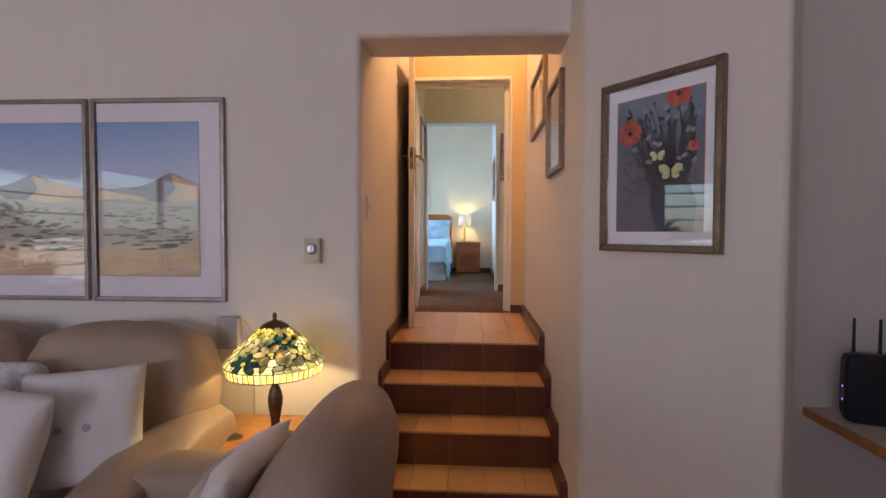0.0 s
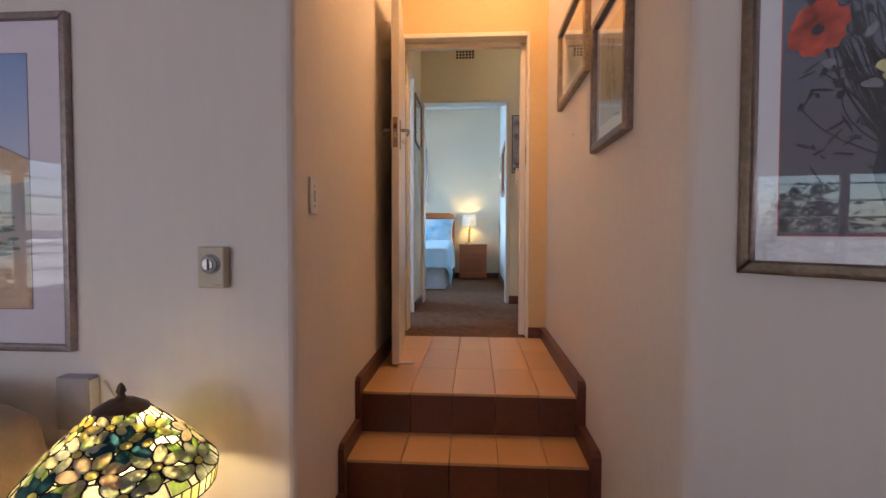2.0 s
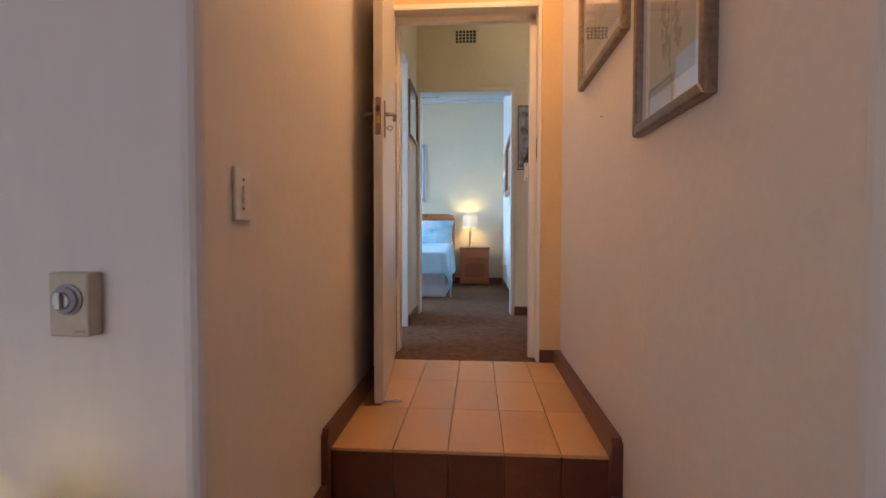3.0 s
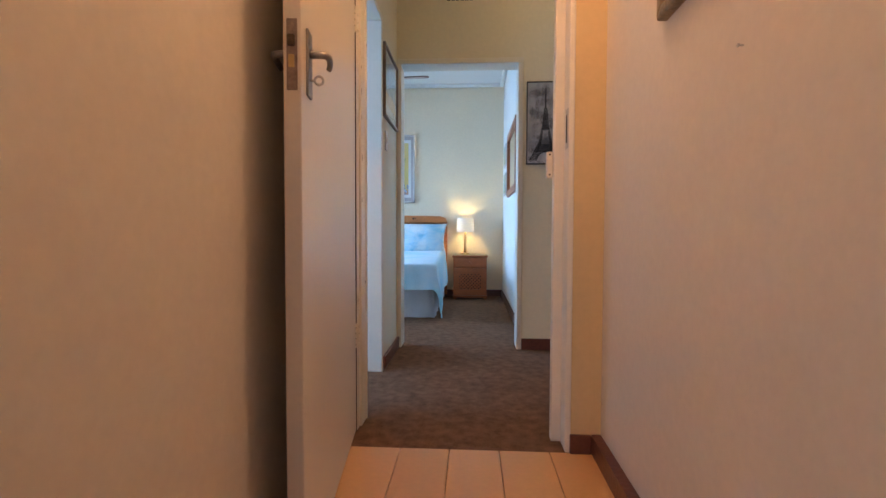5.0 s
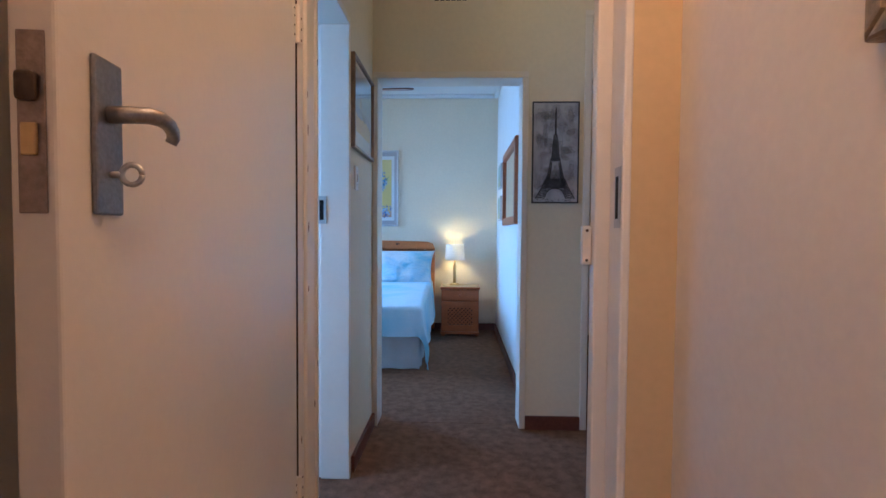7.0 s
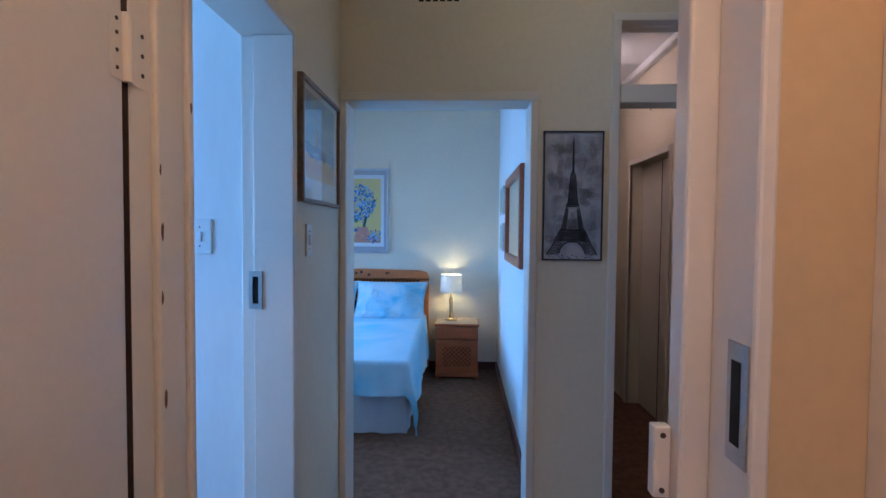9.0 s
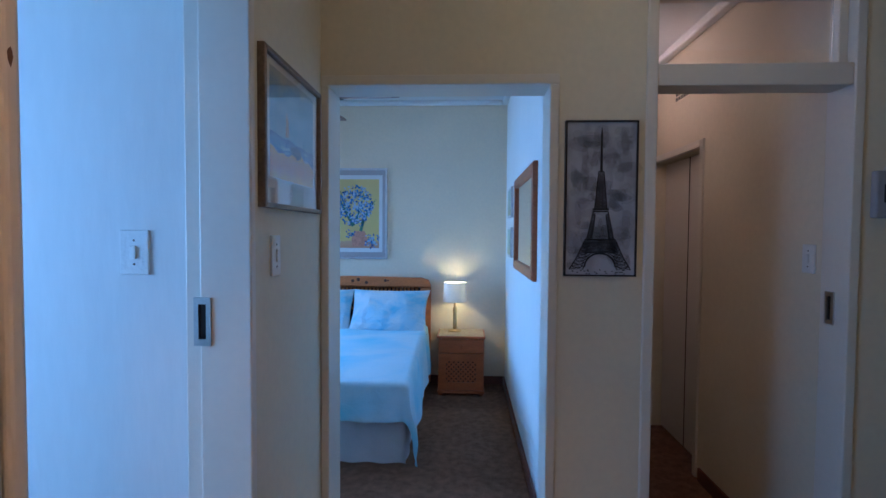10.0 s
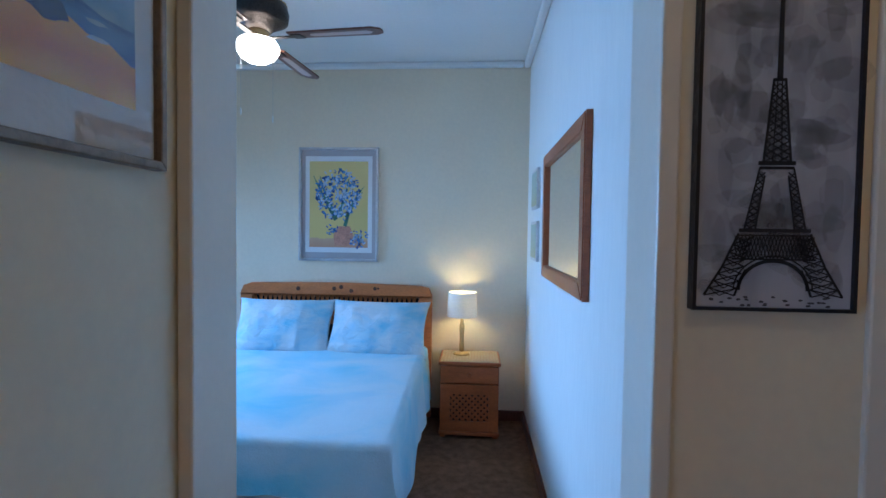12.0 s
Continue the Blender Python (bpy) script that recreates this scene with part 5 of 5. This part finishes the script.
# ---- bedroom ----
BX0, BX1, BY0, BY1, BZ = -1.50, -0.125, 7.76, 9.35, 1.365
bed = thing("bed", ((BX0 + BX1) / 2, BY0, LAND), "double bed with knotty pine headboard and white valance", "bed")
bcx = (BX0 + BX1) / 2
part("base", box(bmesh.new(), (BX0 - bcx + 0.02, 0.02, 0.08), (BX1 - bcx - 0.02, 1.60, 0.36), 0.02), LINEN, bed)
part("mattress", box(bmesh.new(), (BX0 - bcx + 0.01, 0.01, 0.36), (BX1 - bcx - 0.01, 1.60, BZ - LAND - 0.095), 0.05, 4), LINEN, bed, "", True)
VAL = mat("white valance cotton", (0.82, 0.81, 0.83), 0.9, var=0.06, scale=8, fine=120, bump=0.05)
vb = bmesh.new()
path_ = [(BX1 - bcx, 1.62)] + [(BX1 - bcx + 0.008 * math.sin(k * 0.9), 1.62 - 1.62 * k / 40) for k in range(1, 40)] + [(BX1 - bcx - (BX1 - BX0) * k / 40, -0.004 + 0.010 * math.sin(k * 1.1)) for k in range(41)] + [(BX0 - bcx, 1.62 * k / 10) for k in range(1, 11)]
prev = None
for x, y in path_:
    out = 1.0
    pair = (vb.verts.new((x, y, 0.005)), vb.verts.new((x, y + 0.004, 0.2)), vb.verts.new((x * 0.995, y + 0.01, 0.40)))
    if prev:
        vb.faces.new((prev[0], pair[0], pair[1], prev[1]))
        vb.faces.new((prev[1], pair[1], pair[2], prev[2]))
    prev = pair
bmesh.ops.solidify(vb, geom=vb.faces, thickness=0.003)
part("valance", vb, VAL, bed, "gathered white valance", True)
# headboard: stiles, rails and a lattice of slats
hbd = part("headboard", bmesh.new(), PINE, bed, "knotty pine headboard")
HX0, HX1, HZ0, HZ1 = -1.60 - bcx, -0.085 - bcx, 0.02, 1.04
top_rail = prism([(HX0, 0.945), (HX1, 0.945), (HX1, HZ1 - 0.08), (HX1 - 0.025, HZ1 - 0.025), (HX1 - 0.09, HZ1 - 0.004), (0, HZ1 + 0.008), (HX0 + 0.09, HZ1 - 0.004), (HX0 + 0.025, HZ1 - 0.025), (HX0, HZ1 - 0.08)], "y", 1.610, 1.655)
bmesh.ops.bevel(top_rail, geom=[e for e in top_rail.edges if e.calc_length() > 0.05 and all(abs(v.co.y - 1.610) < 1e-4 for v in e.verts)], offset=0.008, segments=2, affect="EDGES")
part("top_rail", top_rail, PINE, hbd)
for a, b in ((HX0, HX0 + 0.10), (HX1 - 0.10, HX1)):
    part("stile", box(bmesh.new(), (a, 1.612, HZ0), (b, 1.655, 0.9445), 0.006), PINE, hbd)
part("lower_rail", box(bmesh.new(), (HX0 + 0.1005, 1.612, 0.45), (HX1 - 0.1005, 1.655, 0.55), 0.006), PINE, hbd)
# Black sheet added behind the lattice as the shade between its slats
part("back_panel", boxes(((HX0 + 0.1, 1.659, 0.5), (HX1 - 0.1, 1.666, 0.935))), GAPSHADE, hbd)
n_s = 34
for k in range(n_s):
    x = HX0 + 0.10 + (HX1 - HX0 - 0.26) * k / (n_s - 1)
    for sg in (0, 1):
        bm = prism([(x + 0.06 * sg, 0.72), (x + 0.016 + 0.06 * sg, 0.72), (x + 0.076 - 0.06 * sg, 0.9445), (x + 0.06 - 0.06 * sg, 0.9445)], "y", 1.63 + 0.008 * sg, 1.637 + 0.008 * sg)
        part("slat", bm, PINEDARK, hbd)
for x, z, r in ((0.02, 1.015, 0.017), (-0.035, 1.002, 0.016), (0.10, 0.987, 0.016), (-0.32, 0.997, 0.017), (0.285, 1.007, 0.014), (0.31, 1.009, 0.009)):
    part("knot", moved(lathe([(r, 0), (r * 0.9, 0.0015), (r * 0.4, 0.002)], 14), pose(x, 1.6095, z, 90, 0, 0)), KNOT, hbd)

# bedspread with a short foot drop and a long corner


def tiedye(name, base, dye, scale=3.0, lo=0.45, hi=0.68, crease=4.0, deep=0.011):
    m = mat(name, base, 0.85, var=0.06, scale=5, fine=140, bump=0.06, sheen=0.1)
    t = m.node_tree
    b = t.nodes["Principled BSDF"]
    src = b.inputs["Base Color"].links[0].from_socket
    co = t.nodes.new("ShaderNodeTexCoord")
    mp = t.nodes.new("ShaderNodeMapping")
    mp.inputs["Scale"].default_value = (1, 1.5, 1.6)
    t.links.new(co.outputs["Object"], mp.inputs[0])
    n = t.nodes.new("ShaderNodeTexNoise")
    n.inputs["Scale"].default_value, n.inputs["Detail"].default_value, n.inputs["Distortion"].default_value = scale, 8, 0.5
    t.links.new(mp.outputs[0], n.inputs["Vector"])
    r = t.nodes.new("ShaderNodeMapRange")
    r.inputs[1].default_value, r.inputs[2].default_value = lo, hi
    t.links.new(n.outputs[0], r.inputs[0])
    mx = t.nodes.new("ShaderNodeMix")
    mx.data_type = "RGBA"
    t.links.new(r.outputs[0], mx.inputs[0])
    t.links.new(src, mx.inputs[6])
    mx.inputs[7].default_value = (*dye, 1)
    t.links.new(mx.outputs[2], b.inputs["Base Color"])
    w = t.nodes.new("ShaderNodeTexNoise")
    w.inputs["Scale"].default_value, w.inputs["Detail"].default_value, w.inputs["Distortion"].default_value = crease, 4, 1.6
    t.links.new(mp.outputs[0], w.inputs["Vector"])
    bp = t.nodes.new("ShaderNodeBump")
    bp.inputs["Strength"].default_value, bp.inputs["Distance"].default_value = 0.6, deep
    t.links.new(w.outputs[0], bp.inputs["Height"])
    old = b.inputs["Normal"].links[0].from_socket
    t.links.new(old, bp.inputs["Normal"])
    t.links.new(bp.outputs[0], b.inputs["Normal"])
    return m


SPREAD = tiedye("pale blue tie-dyed cotton", (0.56, 0.70, 0.79), (0.24, 0.59, 0.76), 1.9, 0.42, 0.70)
PILLOWC = tiedye("blue and white tie-dyed cotton", (0.66, 0.74, 0.8), (0.18, 0.55, 0.76), 3.6, 0.43, 0.70, 9.0, 0.025)
bs = thing("bedspread", (0, 0, 0), "pale blue tie-dyed bedspread draped over a bed", "bedspread")
cb = bmesh.new()
NX, NY = 70, 64
DS, DF = 0.42, 0.275
W_, L_ = BX1 - BX0, 9.23 - BY0
g = []
for i in range(NX + 1):
    row = []
    for k in range(NY + 1):
        a = -DS + (W_ + 2 * DS) * i / NX
        b = -DF + (L_ + DF) * k / NY
        so = max(0.0, -a, a - W_)
        to = max(0.0, -b)
        sx = -1 if a < 0 else 1
        x = BX0 + min(max(a, 0), W_)
        y = BY0 + max(b, 0)
        r_ = 0.03
        drop = max(so, to) + 0.75 * min(so, to)
        soft = drop - r_ * (1 - math.exp(-drop / r_))
        fold = 0.012 * math.sin(b * 16 + 2 * math.sin(b * 5)) * min(1, so * 5) + (0.012 * math.sin(a * 13 + math.sin(a * 4)) + 0.005 * math.sin(a * 37 + b * 6)) * min(1, to * 5)
        if so:
            x += sx * (min(so, 0.02) + 0.09 * so + fold + 0.10 * min(so, to))
        if to:
            y -= min(to, 0.02) + 0.05 * to + fold + 0.10 * min(so, to)
        z = BZ - 0.08 * min(1.0, max(0.0, (8.75 - y) / 1.0)) - soft + (0.006 * noise.noise(Vector((x * 3, y * 3, 0))) + 0.003 * noise.noise(Vector((x * 11, y * 9, 2))) if not (so or to) else 0)
        row.append(cb.verts.new((x, y, max(z, LAND + 0.012))))
    g.append(row)
for i in range(NX):
    for k in range(NY):
        cb.faces.new((g[i][k], g[i + 1][k], g[i + 1][k + 1], g[i][k + 1]))
part("cloth", cb, SPREAD, bs, "", True)
for k, (x, tz) in enumerate(((-0.448, -2), (-1.14, 2))):
    pl = thing("pillow", pose(x, 9.11, 1.512, -32, 0, tz), "blue and white tie-dyed pillow propped on a headboard", "pillow", "bed pillows")
    part("case", pillow(0.735, 0.44, 0.17, k + 7, 34, 0.09), PILLOWC, pl, "", True)

CABPINE = mat("red-brown varnished pine", (0.42, 0.11, 0.03), 0.4, var=0.3, scale=4, fine=40, bump=0.03, stretch=(1, 5, 5))
CABSLAT = mat("red-brown pine slat", (0.40, 0.10, 0.027), 0.5, var=0.3, scale=6, fine=50, bump=0.03)
# bedside cabinet
ns = thing("bedside_cabinet", (0.213, 9.06, LAND), "pine bedside cabinet with lattice door and drawer", "bedside cabinet")
NW, ND, NH = 0.206, 0.33, 0.545
part("carcass", boxes(((-NW, 0.012, 0.03), (-NW + 0.018, ND, 0.52)), ((NW - 0.018, 0.012, 0.03), (NW, ND, 0.52)), ((-NW + 0.018, ND - 0.01, 0.03), (NW - 0.018, ND, 0.52)), ((-NW + 0.018, 0.012, 0.05), (NW - 0.018, ND - 0.01, 0.07)), ((-NW + 0.018, 0.03, 0.38), (NW - 0.018, ND - 0.01, 0.392))), CABPINE, ns)
part("plinth", box(bmesh.new(), (-NW - 0.008, -0.004, 0.022), (NW + 0.008, ND, 0.048), 0.006), CABPINE, ns)
for x in (-NW + 0.02, NW - 0.02):
    part("foot", box(bmesh.new(), (x - 0.018, 0.015, 0), (x + 0.018, 0.05, 0.0215), 0.003), CABPINE, ns)
part("top", box(bmesh.new(), (-NW - 0.012, -0.015, 0.52), (NW + 0.012, ND + 0.005, NH), 0.007, 3), CABPINE, ns)
dw = part("drawer", box(bmesh.new(), (-NW + 0.004, -0.004, 0.395), (NW - 0.004, 0.011, 0.514), 0.005), CABPINE, ns)
part("knob", moved(lathe([(0.007, 0), (0.007, 0.01), (0.015, 0.016), (0.014, 0.024), (0.006, 0.028)], 18), pose(0, -0.004, 0.458, 90, 0, 0)), CABPINE, dw, "", True)
dr = part("lattice_door", boxes(((-NW + 0.004, -0.004, 0.055), (-NW + 0.072, 0.011, 0.385)), ((NW - 0.072, -0.004, 0.055), (NW - 0.004, 0.011, 0.385)), ((-NW + 0.072, -0.004, 0.315), (NW - 0.072, 0.011, 0.385)), ((-NW + 0.072, -0.004, 0.055), (NW - 0.072, 0.011, 0.125))), CABPINE, ns)
# Black sheet added so the lattice openings look shaded
part("door_backing", boxes(((-NW + 0.07, 0.0125, 0.12), (NW - 0.07, 0.016, 0.32))), GAPSHADE, dr)
Wd, z0_, z1_ = NW - 0.072, 0.125, 0.315
step = 0.043
for sg in (1, -1):
    k = -8
    while k < 9:
        c = k * step
        pts = []
        for zz in (z0_, z1_):
            pts.append((c + sg * (zz - 0.22), zz))
        (xa, za), (xb, zb) = pts
        # clip the slat to the door's opening
        t0, t1 = 0.0, 1.0
        d = xb - xa
        lo_, hi_ = sorted(((-Wd - xa) / d, (Wd - xa) / d))
        t0, t1 = max(t0, lo_), min(t1, hi_)
        if t1 - t0 > 0.05:
            a = (xa + d * t0, za + (zb - za) * t0)
            b = (xa + d * t1, za + (zb - za) * t1)
            o = stroke([a, b], 0.0165, 0.0165)
            part("slat", prism(o, "y", 0.002 + (0.005 if sg > 0 else 0), 0.0065 + (0.005 if sg > 0 else 0)), CABSLAT, dr)
        k += 1
do = thing("lace_mat", (0.213, 9.06, LAND + NH), "cream woven lace mat on a bedside cabinet", "table mat")
CREAM = mat("cream cotton lace", (0.60, 0.47, 0.30), 0.9, var=0.15)
strips = bmesh.new()
for k in range(19):
    x = -NW + 0.012 + (2 * NW - 0.024) * k / 18
    box(strips, (x - 0.0075, -0.012, 0.001), (x + 0.0075, ND - 0.02, 0.003))
part("warp", strips, CREAM, do)
strips = bmesh.new()
for k in range(12):
    y = 0.0 + (ND - 0.04) * k / 11
    box(strips, (-NW + 0.003, y - 0.0075, 0.003), (NW - 0.003, y + 0.0075, 0.0045))
part("weft", strips, mat("beige cotton lace", (0.56, 0.42, 0.26), 0.9, var=0.15), do)

bl = thing("bedside_lamp", (0.150, 9.26, LAND + NH + 0.005), "brass bedside lamp with a white drum shade, lit", "table lamp")
part("base", lathe([(0.062, 0), (0.062, 0.008), (0.05, 0.016), (0.02, 0.022)], 28), BRASS, bl, "", True)
part("stem", lathe([(0.017, 0.02), (0.019, 0.05), (0.016, 0.12), (0.02, 0.21), (0.012, 0.235), (0.01, 0.30)], 18), BRASS, bl, "", True)
sd_ = bmesh.new()
lathe([(0.112, 0.285), (0.102, 0.458)], 40, sd_, cap=False)
part("shade", sd_, translucent("white linen shade", (0.72, 0.67, 0.62), 0.06, 0.9, 0.06, 90), bl, "white drum shade", True)
for z, r in ((0.285, 0.1125), (0.458, 0.1025)):
    part("shade_trim", tube([(r * math.cos(2 * math.pi * i / 40), r * math.sin(2 * math.pi * i / 40), z) for i in range(41)], 0.0022, 5), LINEN, bl)

# irises over the bed
IX, IZ = -0.832, 2.415
p, aw, ah = picture("iris_picture", pose(IX, NW_Y, IZ), 0.63, 0.885, 0.02, 0.024, SILVER, "vase of irises print in a silver frame", MATGREY, 0.05, glass=False)
flat(p, "white_mount", [rect(-0.265, -0.375, 0.265, 0.375)], MATWHITE, -0.0063)
flat(p, "background", [rect(-0.232, -0.335, 0.232, 0.335)], gradient("painted yellow ground", [(-0.335, (0.5, 0.27, 0.16)), (-0.27, (0.55, 0.34, 0.2)), (-0.26, (0.66, 0.5, 0.16)), (0.335, (0.66, 0.52, 0.2))], 2, 0.06, 14), -0.0066)
flat(p, "vase", [[(0.0, -0.17), (0.09, -0.17), (0.12, -0.24), (0.1, -0.325), (-0.03, -0.325), (-0.04, -0.24)]], paint("painted pink vase", (0.55, 0.26, 0.17), 0.3), -0.0069)
IB = [paint("iris blue deep", (0.04, 0.10, 0.28), 0.4, 40), paint("iris blue mid", (0.10, 0.24, 0.50), 0.4, 40), paint("iris blue pale", (0.42, 0.52, 0.66), 0.3, 40)]
flat(p, "leaves", [stroke([(0.05, -0.17), (0.1, 0.0), (0.2, 0.14)], 0.03, 0.004), stroke([(-0.02, -0.12), (-0.14, 0.1), (-0.2, 0.22)], 0.035, 0.004), stroke([(0.0, -0.1), (0.06, 0.1), (0.08, 0.2)], 0.03, 0.005), stroke([(-0.02, -0.1), (-0.12, 0.12), (-0.15, 0.22)], 0.03, 0.005), stroke([(0.06, -0.1), (0.14, 0.04), (0.19, 0.1)], 0.025, 0.005)], paint("painted iris leaf", (0.08, 0.2, 0.14), 0.4), -0.0072)
ri = random.Random(8)
blooms = [[], [], []]
for k in range(330):
    while True:
        x, z = ri.uniform(-0.2, 0.2), ri.uniform(-0.15, 0.3)
        if ((x + 0.005) / 0.19) ** 2 + ((z - 0.08) / 0.21) ** 2 < 1 - 0.25 * ri.random():
            break
    blooms[k % 3].append(ellipse(x, z, ri.uniform(0.008, 0.024), ri.uniform(0.004, 0.011), ri.uniform(0, 3.1), 7, 0.5, ri))
for k in range(60):
    blooms[k % 3].append(ellipse(ri.gauss(0.16, 0.03), ri.gauss(-0.26, 0.03), ri.uniform(0.008, 0.018), 0.007, ri.uniform(0, 3), 7, 0.5, ri))
for k in range(20):
    blooms[k % 2].append(ellipse(ri.gauss(-0.055, 0.02), ri.gauss(-0.2, 0.014), 0.012, 0.006, ri.uniform(0, 3), 7, 0.5, ri))
for k in (0, 1, 2):
    tagged(flat(p, "iris_petals", blooms[k], IB[k], -0.0075 - 0.0003 * k), kind="stuff")

# wall mirror and two small pictures
my0, my1, mz0, mz1 = 7.40, 8.42, 1.972, 2.632
mir = thing("wall_mirror", pose(EW_X, (my0 + my1) / 2, (mz0 + mz1) / 2, 0, 0, -90), "mirror in a reddish wooden frame", "mirror")
W, H2, fw = (my1 - my0) / 2, (mz1 - mz0) / 2, 0.065
for o in (((-W, -H2), (W, -H2), (W - fw, -H2 + fw), (-W + fw, -H2 + fw)), ((W, -H2), (W, H2), (W - fw, H2 - fw), (W - fw, -H2 + fw)), ((W, H2), (-W, H2), (-W + fw, H2 - fw), (W - fw, H2 - fw)), ((-W, H2), (-W, -H2), (-W + fw, -H2 + fw), (-W + fw, H2 - fw))):
    bm = prism(o, "y", -0.028, -0.001)
    bmesh.ops.bevel(bm, geom=[e for e in bm.edges if all(abs(v.co.y + 0.028) < 1e-5 for v in e.verts)], offset=0.005, segments=2, affect="EDGES")
    part("frame_rail", bm, MIRRORWOOD, mir)
part("mirror_glass", boxes(((-W + fw, -0.012, -H2 + fw), (W - fw, -0.004, H2 - fw))), MIRROR, mir, "silvered glass")
for zc in (2.493, 2.16):
    sp_ = thing("small_picture", pose(EW_X, 8.88, zc, 0, 0, -90), "small pale picture in a thin silver frame", "picture", "small wall pictures")
    part("frame", box(bmesh.new(), (-0.15, -0.02, -0.127), (0.15, -0.001, 0.127), 0.004), SILVER, sp_)
    part("print", boxes(((-0.13, -0.022, -0.107), (0.13, -0.0205, 0.107))), gradient("pale green print", [(-0.13, (0.5, 0.45, 0.25)), (0.13, (0.4, 0.5, 0.45))], 2, 0.5, 12), sp_)

# ceiling fan
FX, FY = -0.82, 8.0
fan = thing("ceiling_fan", (FX, FY, 0), "ceiling fan with wooden blades and lit globe", "ceiling fan")
BRZ = mat("antique pewter casting", (0.06, 0.052, 0.048), 0.4, 0.85, var=0.4, scale=40, fine=120, bump=0.08)
part("canopy", lathe([(0.06, TOP), (0.06, TOP - 0.02), (0.035, TOP - 0.05), (0.013, TOP - 0.06)], 28), BRZ, fan, "", True)
part("rod", tube([(0, 0, TOP - 0.055), (0, 0, 3.30)], 0.012, 12), BRZ, fan)
part("motor", lathe([(0.03, 3.325), (0.09, 3.31), (0.135, 3.285), (0.145, 3.25), (0.14, 3.215), (0.11, 3.20), (0.075, 3.175), (0.06, 3.16)], 36), BRZ, fan, "ornate motor housing", True)
for k in range(20):
    a = 2 * math.pi * k / 20
    part("motor_slot", box(bmesh.new(), (-0.008, -0.013, -0.003), (0.008, 0.013, 0.003), 0.001, 1), BRASS, fan).matrix_local = pose(0.128 * math.cos(a), 0.128 * math.sin(a), 3.292, 0, 24, math.degrees(a))
part("light_kit", lathe([(0.05, 3.16), (0.052, 3.15), (0.045, 3.135), (0.055, 3.125)], 24), BRASS, fan, "", True)
part("globe", lathe([(0.055, 3.127), (0.085, 3.115), (0.1, 3.09), (0.099, 3.068), (0.08, 3.036), (0.048, 3.016), (0.012, 3.006)], 32), glow("lit opal glass", (1.0, 0.80, 0.58), 11.0), fan, "lit opal glass globe", True)
BLADE = mat("walnut fan blade", (0.16, 0.065, 0.04), 0.4, var=0.3, scale=4, fine=40, bump=0.02, stretch=(1, 6, 1))
CANE = mat("pale cane inlay", (0.62, 0.5, 0.45), 0.7, var=0.2, scale=60, fine=200, bump=0.1)
for k in range(4):
    hub = part("blade", prism([(0.17, -0.05), (0.58, -0.062), (0.615, -0.035), (0.62, 0.0), (0.615, 0.035), (0.58, 0.062), (0.17, 0.05)], "z", -0.004, 0.004), BLADE, fan, "dark blade with a cane inlay")
    hub.matrix_local = pose(0, 0, 3.135, 9, 0, -5 + 90 * k)
    part("cane_inlay", prism([(0.28, -0.022), (0.55, -0.03), (0.575, 0.0), (0.55, 0.03), (0.28, 0.022), (0.265, 0)], "z", -0.0055, -0.0041), CANE, hub)
    part("blade_iron", boxes(((0.07, -0.014, -0.012), (0.2, 0.014, -0.0045)), ((0.18, -0.035, -0.011), (0.23, 0.035, -0.0045)), bevel=0.002), BRZ, hub)
for x, y, z in ((0.075, 0.0, 2.74), (-0.085, 0.0, 2.78)):
    pcn = part("pull_chain", tube([(x * 0.6, y, 3.14), (x, y, 3.1), (x, y, z + 0.02)], 0.0008, 5), STEEL, fan)
    part("pull", lathe([(0.0015, z + 0.02), (0.004, z + 0.008), (0.004, z - 0.012), (0.0015, z - 0.016)], 10, at=(x, y, 0)), WHITEPLASTIC, pcn)

# cornices
for lo, hi in (((1.60, 6.71, TOP - 0.06), (1.659, NW_Y - 0.001, TOP - 0.001)), ((-2.79, NW_Y - 0.05, TOP - 0.045), (EW_X - 0.051, NW_Y - 0.001, TOP - 0.001)), ((EW_X - 0.05, 6.71, TOP - 0.045), (EW_X - 0.001, NW_Y - 0.001, TOP - 0.001))):
    setting("trim_cornice", box(bmesh.new(), lo, hi, 0.015, 3), CEIL)

# ceiling lights
for x, y in ((0.36, 4.25), (0.75, 5.75), (1.2, 8.0)):
    cl = thing("ceiling_light", (x, y, TOP), "round opal ceiling light", "ceiling light", "ceiling lights")
    part("base", lathe([(0.11, 0), (0.11, -0.02)], 28), BRASS, cl)
    part("bowl", lathe([(0.105, -0.021), (0.1, -0.05), (0.07, -0.08), (0.02, -0.095)], 28), glow("lit warm opal glass", (1.0, 0.62, 0.32), 1.0), cl, "lit opal bowl", True)

nail = thing("wall_nail", pose(east(4.05), 4.05, 1.95, 0, -90, 0), "small steel nail in a cream wall", "nail")
part("shank", lathe([(0.0015, 0), (0.0015, 0.008), (0.004, 0.009), (0.0038, 0.011)], 10), STEEL, nail)
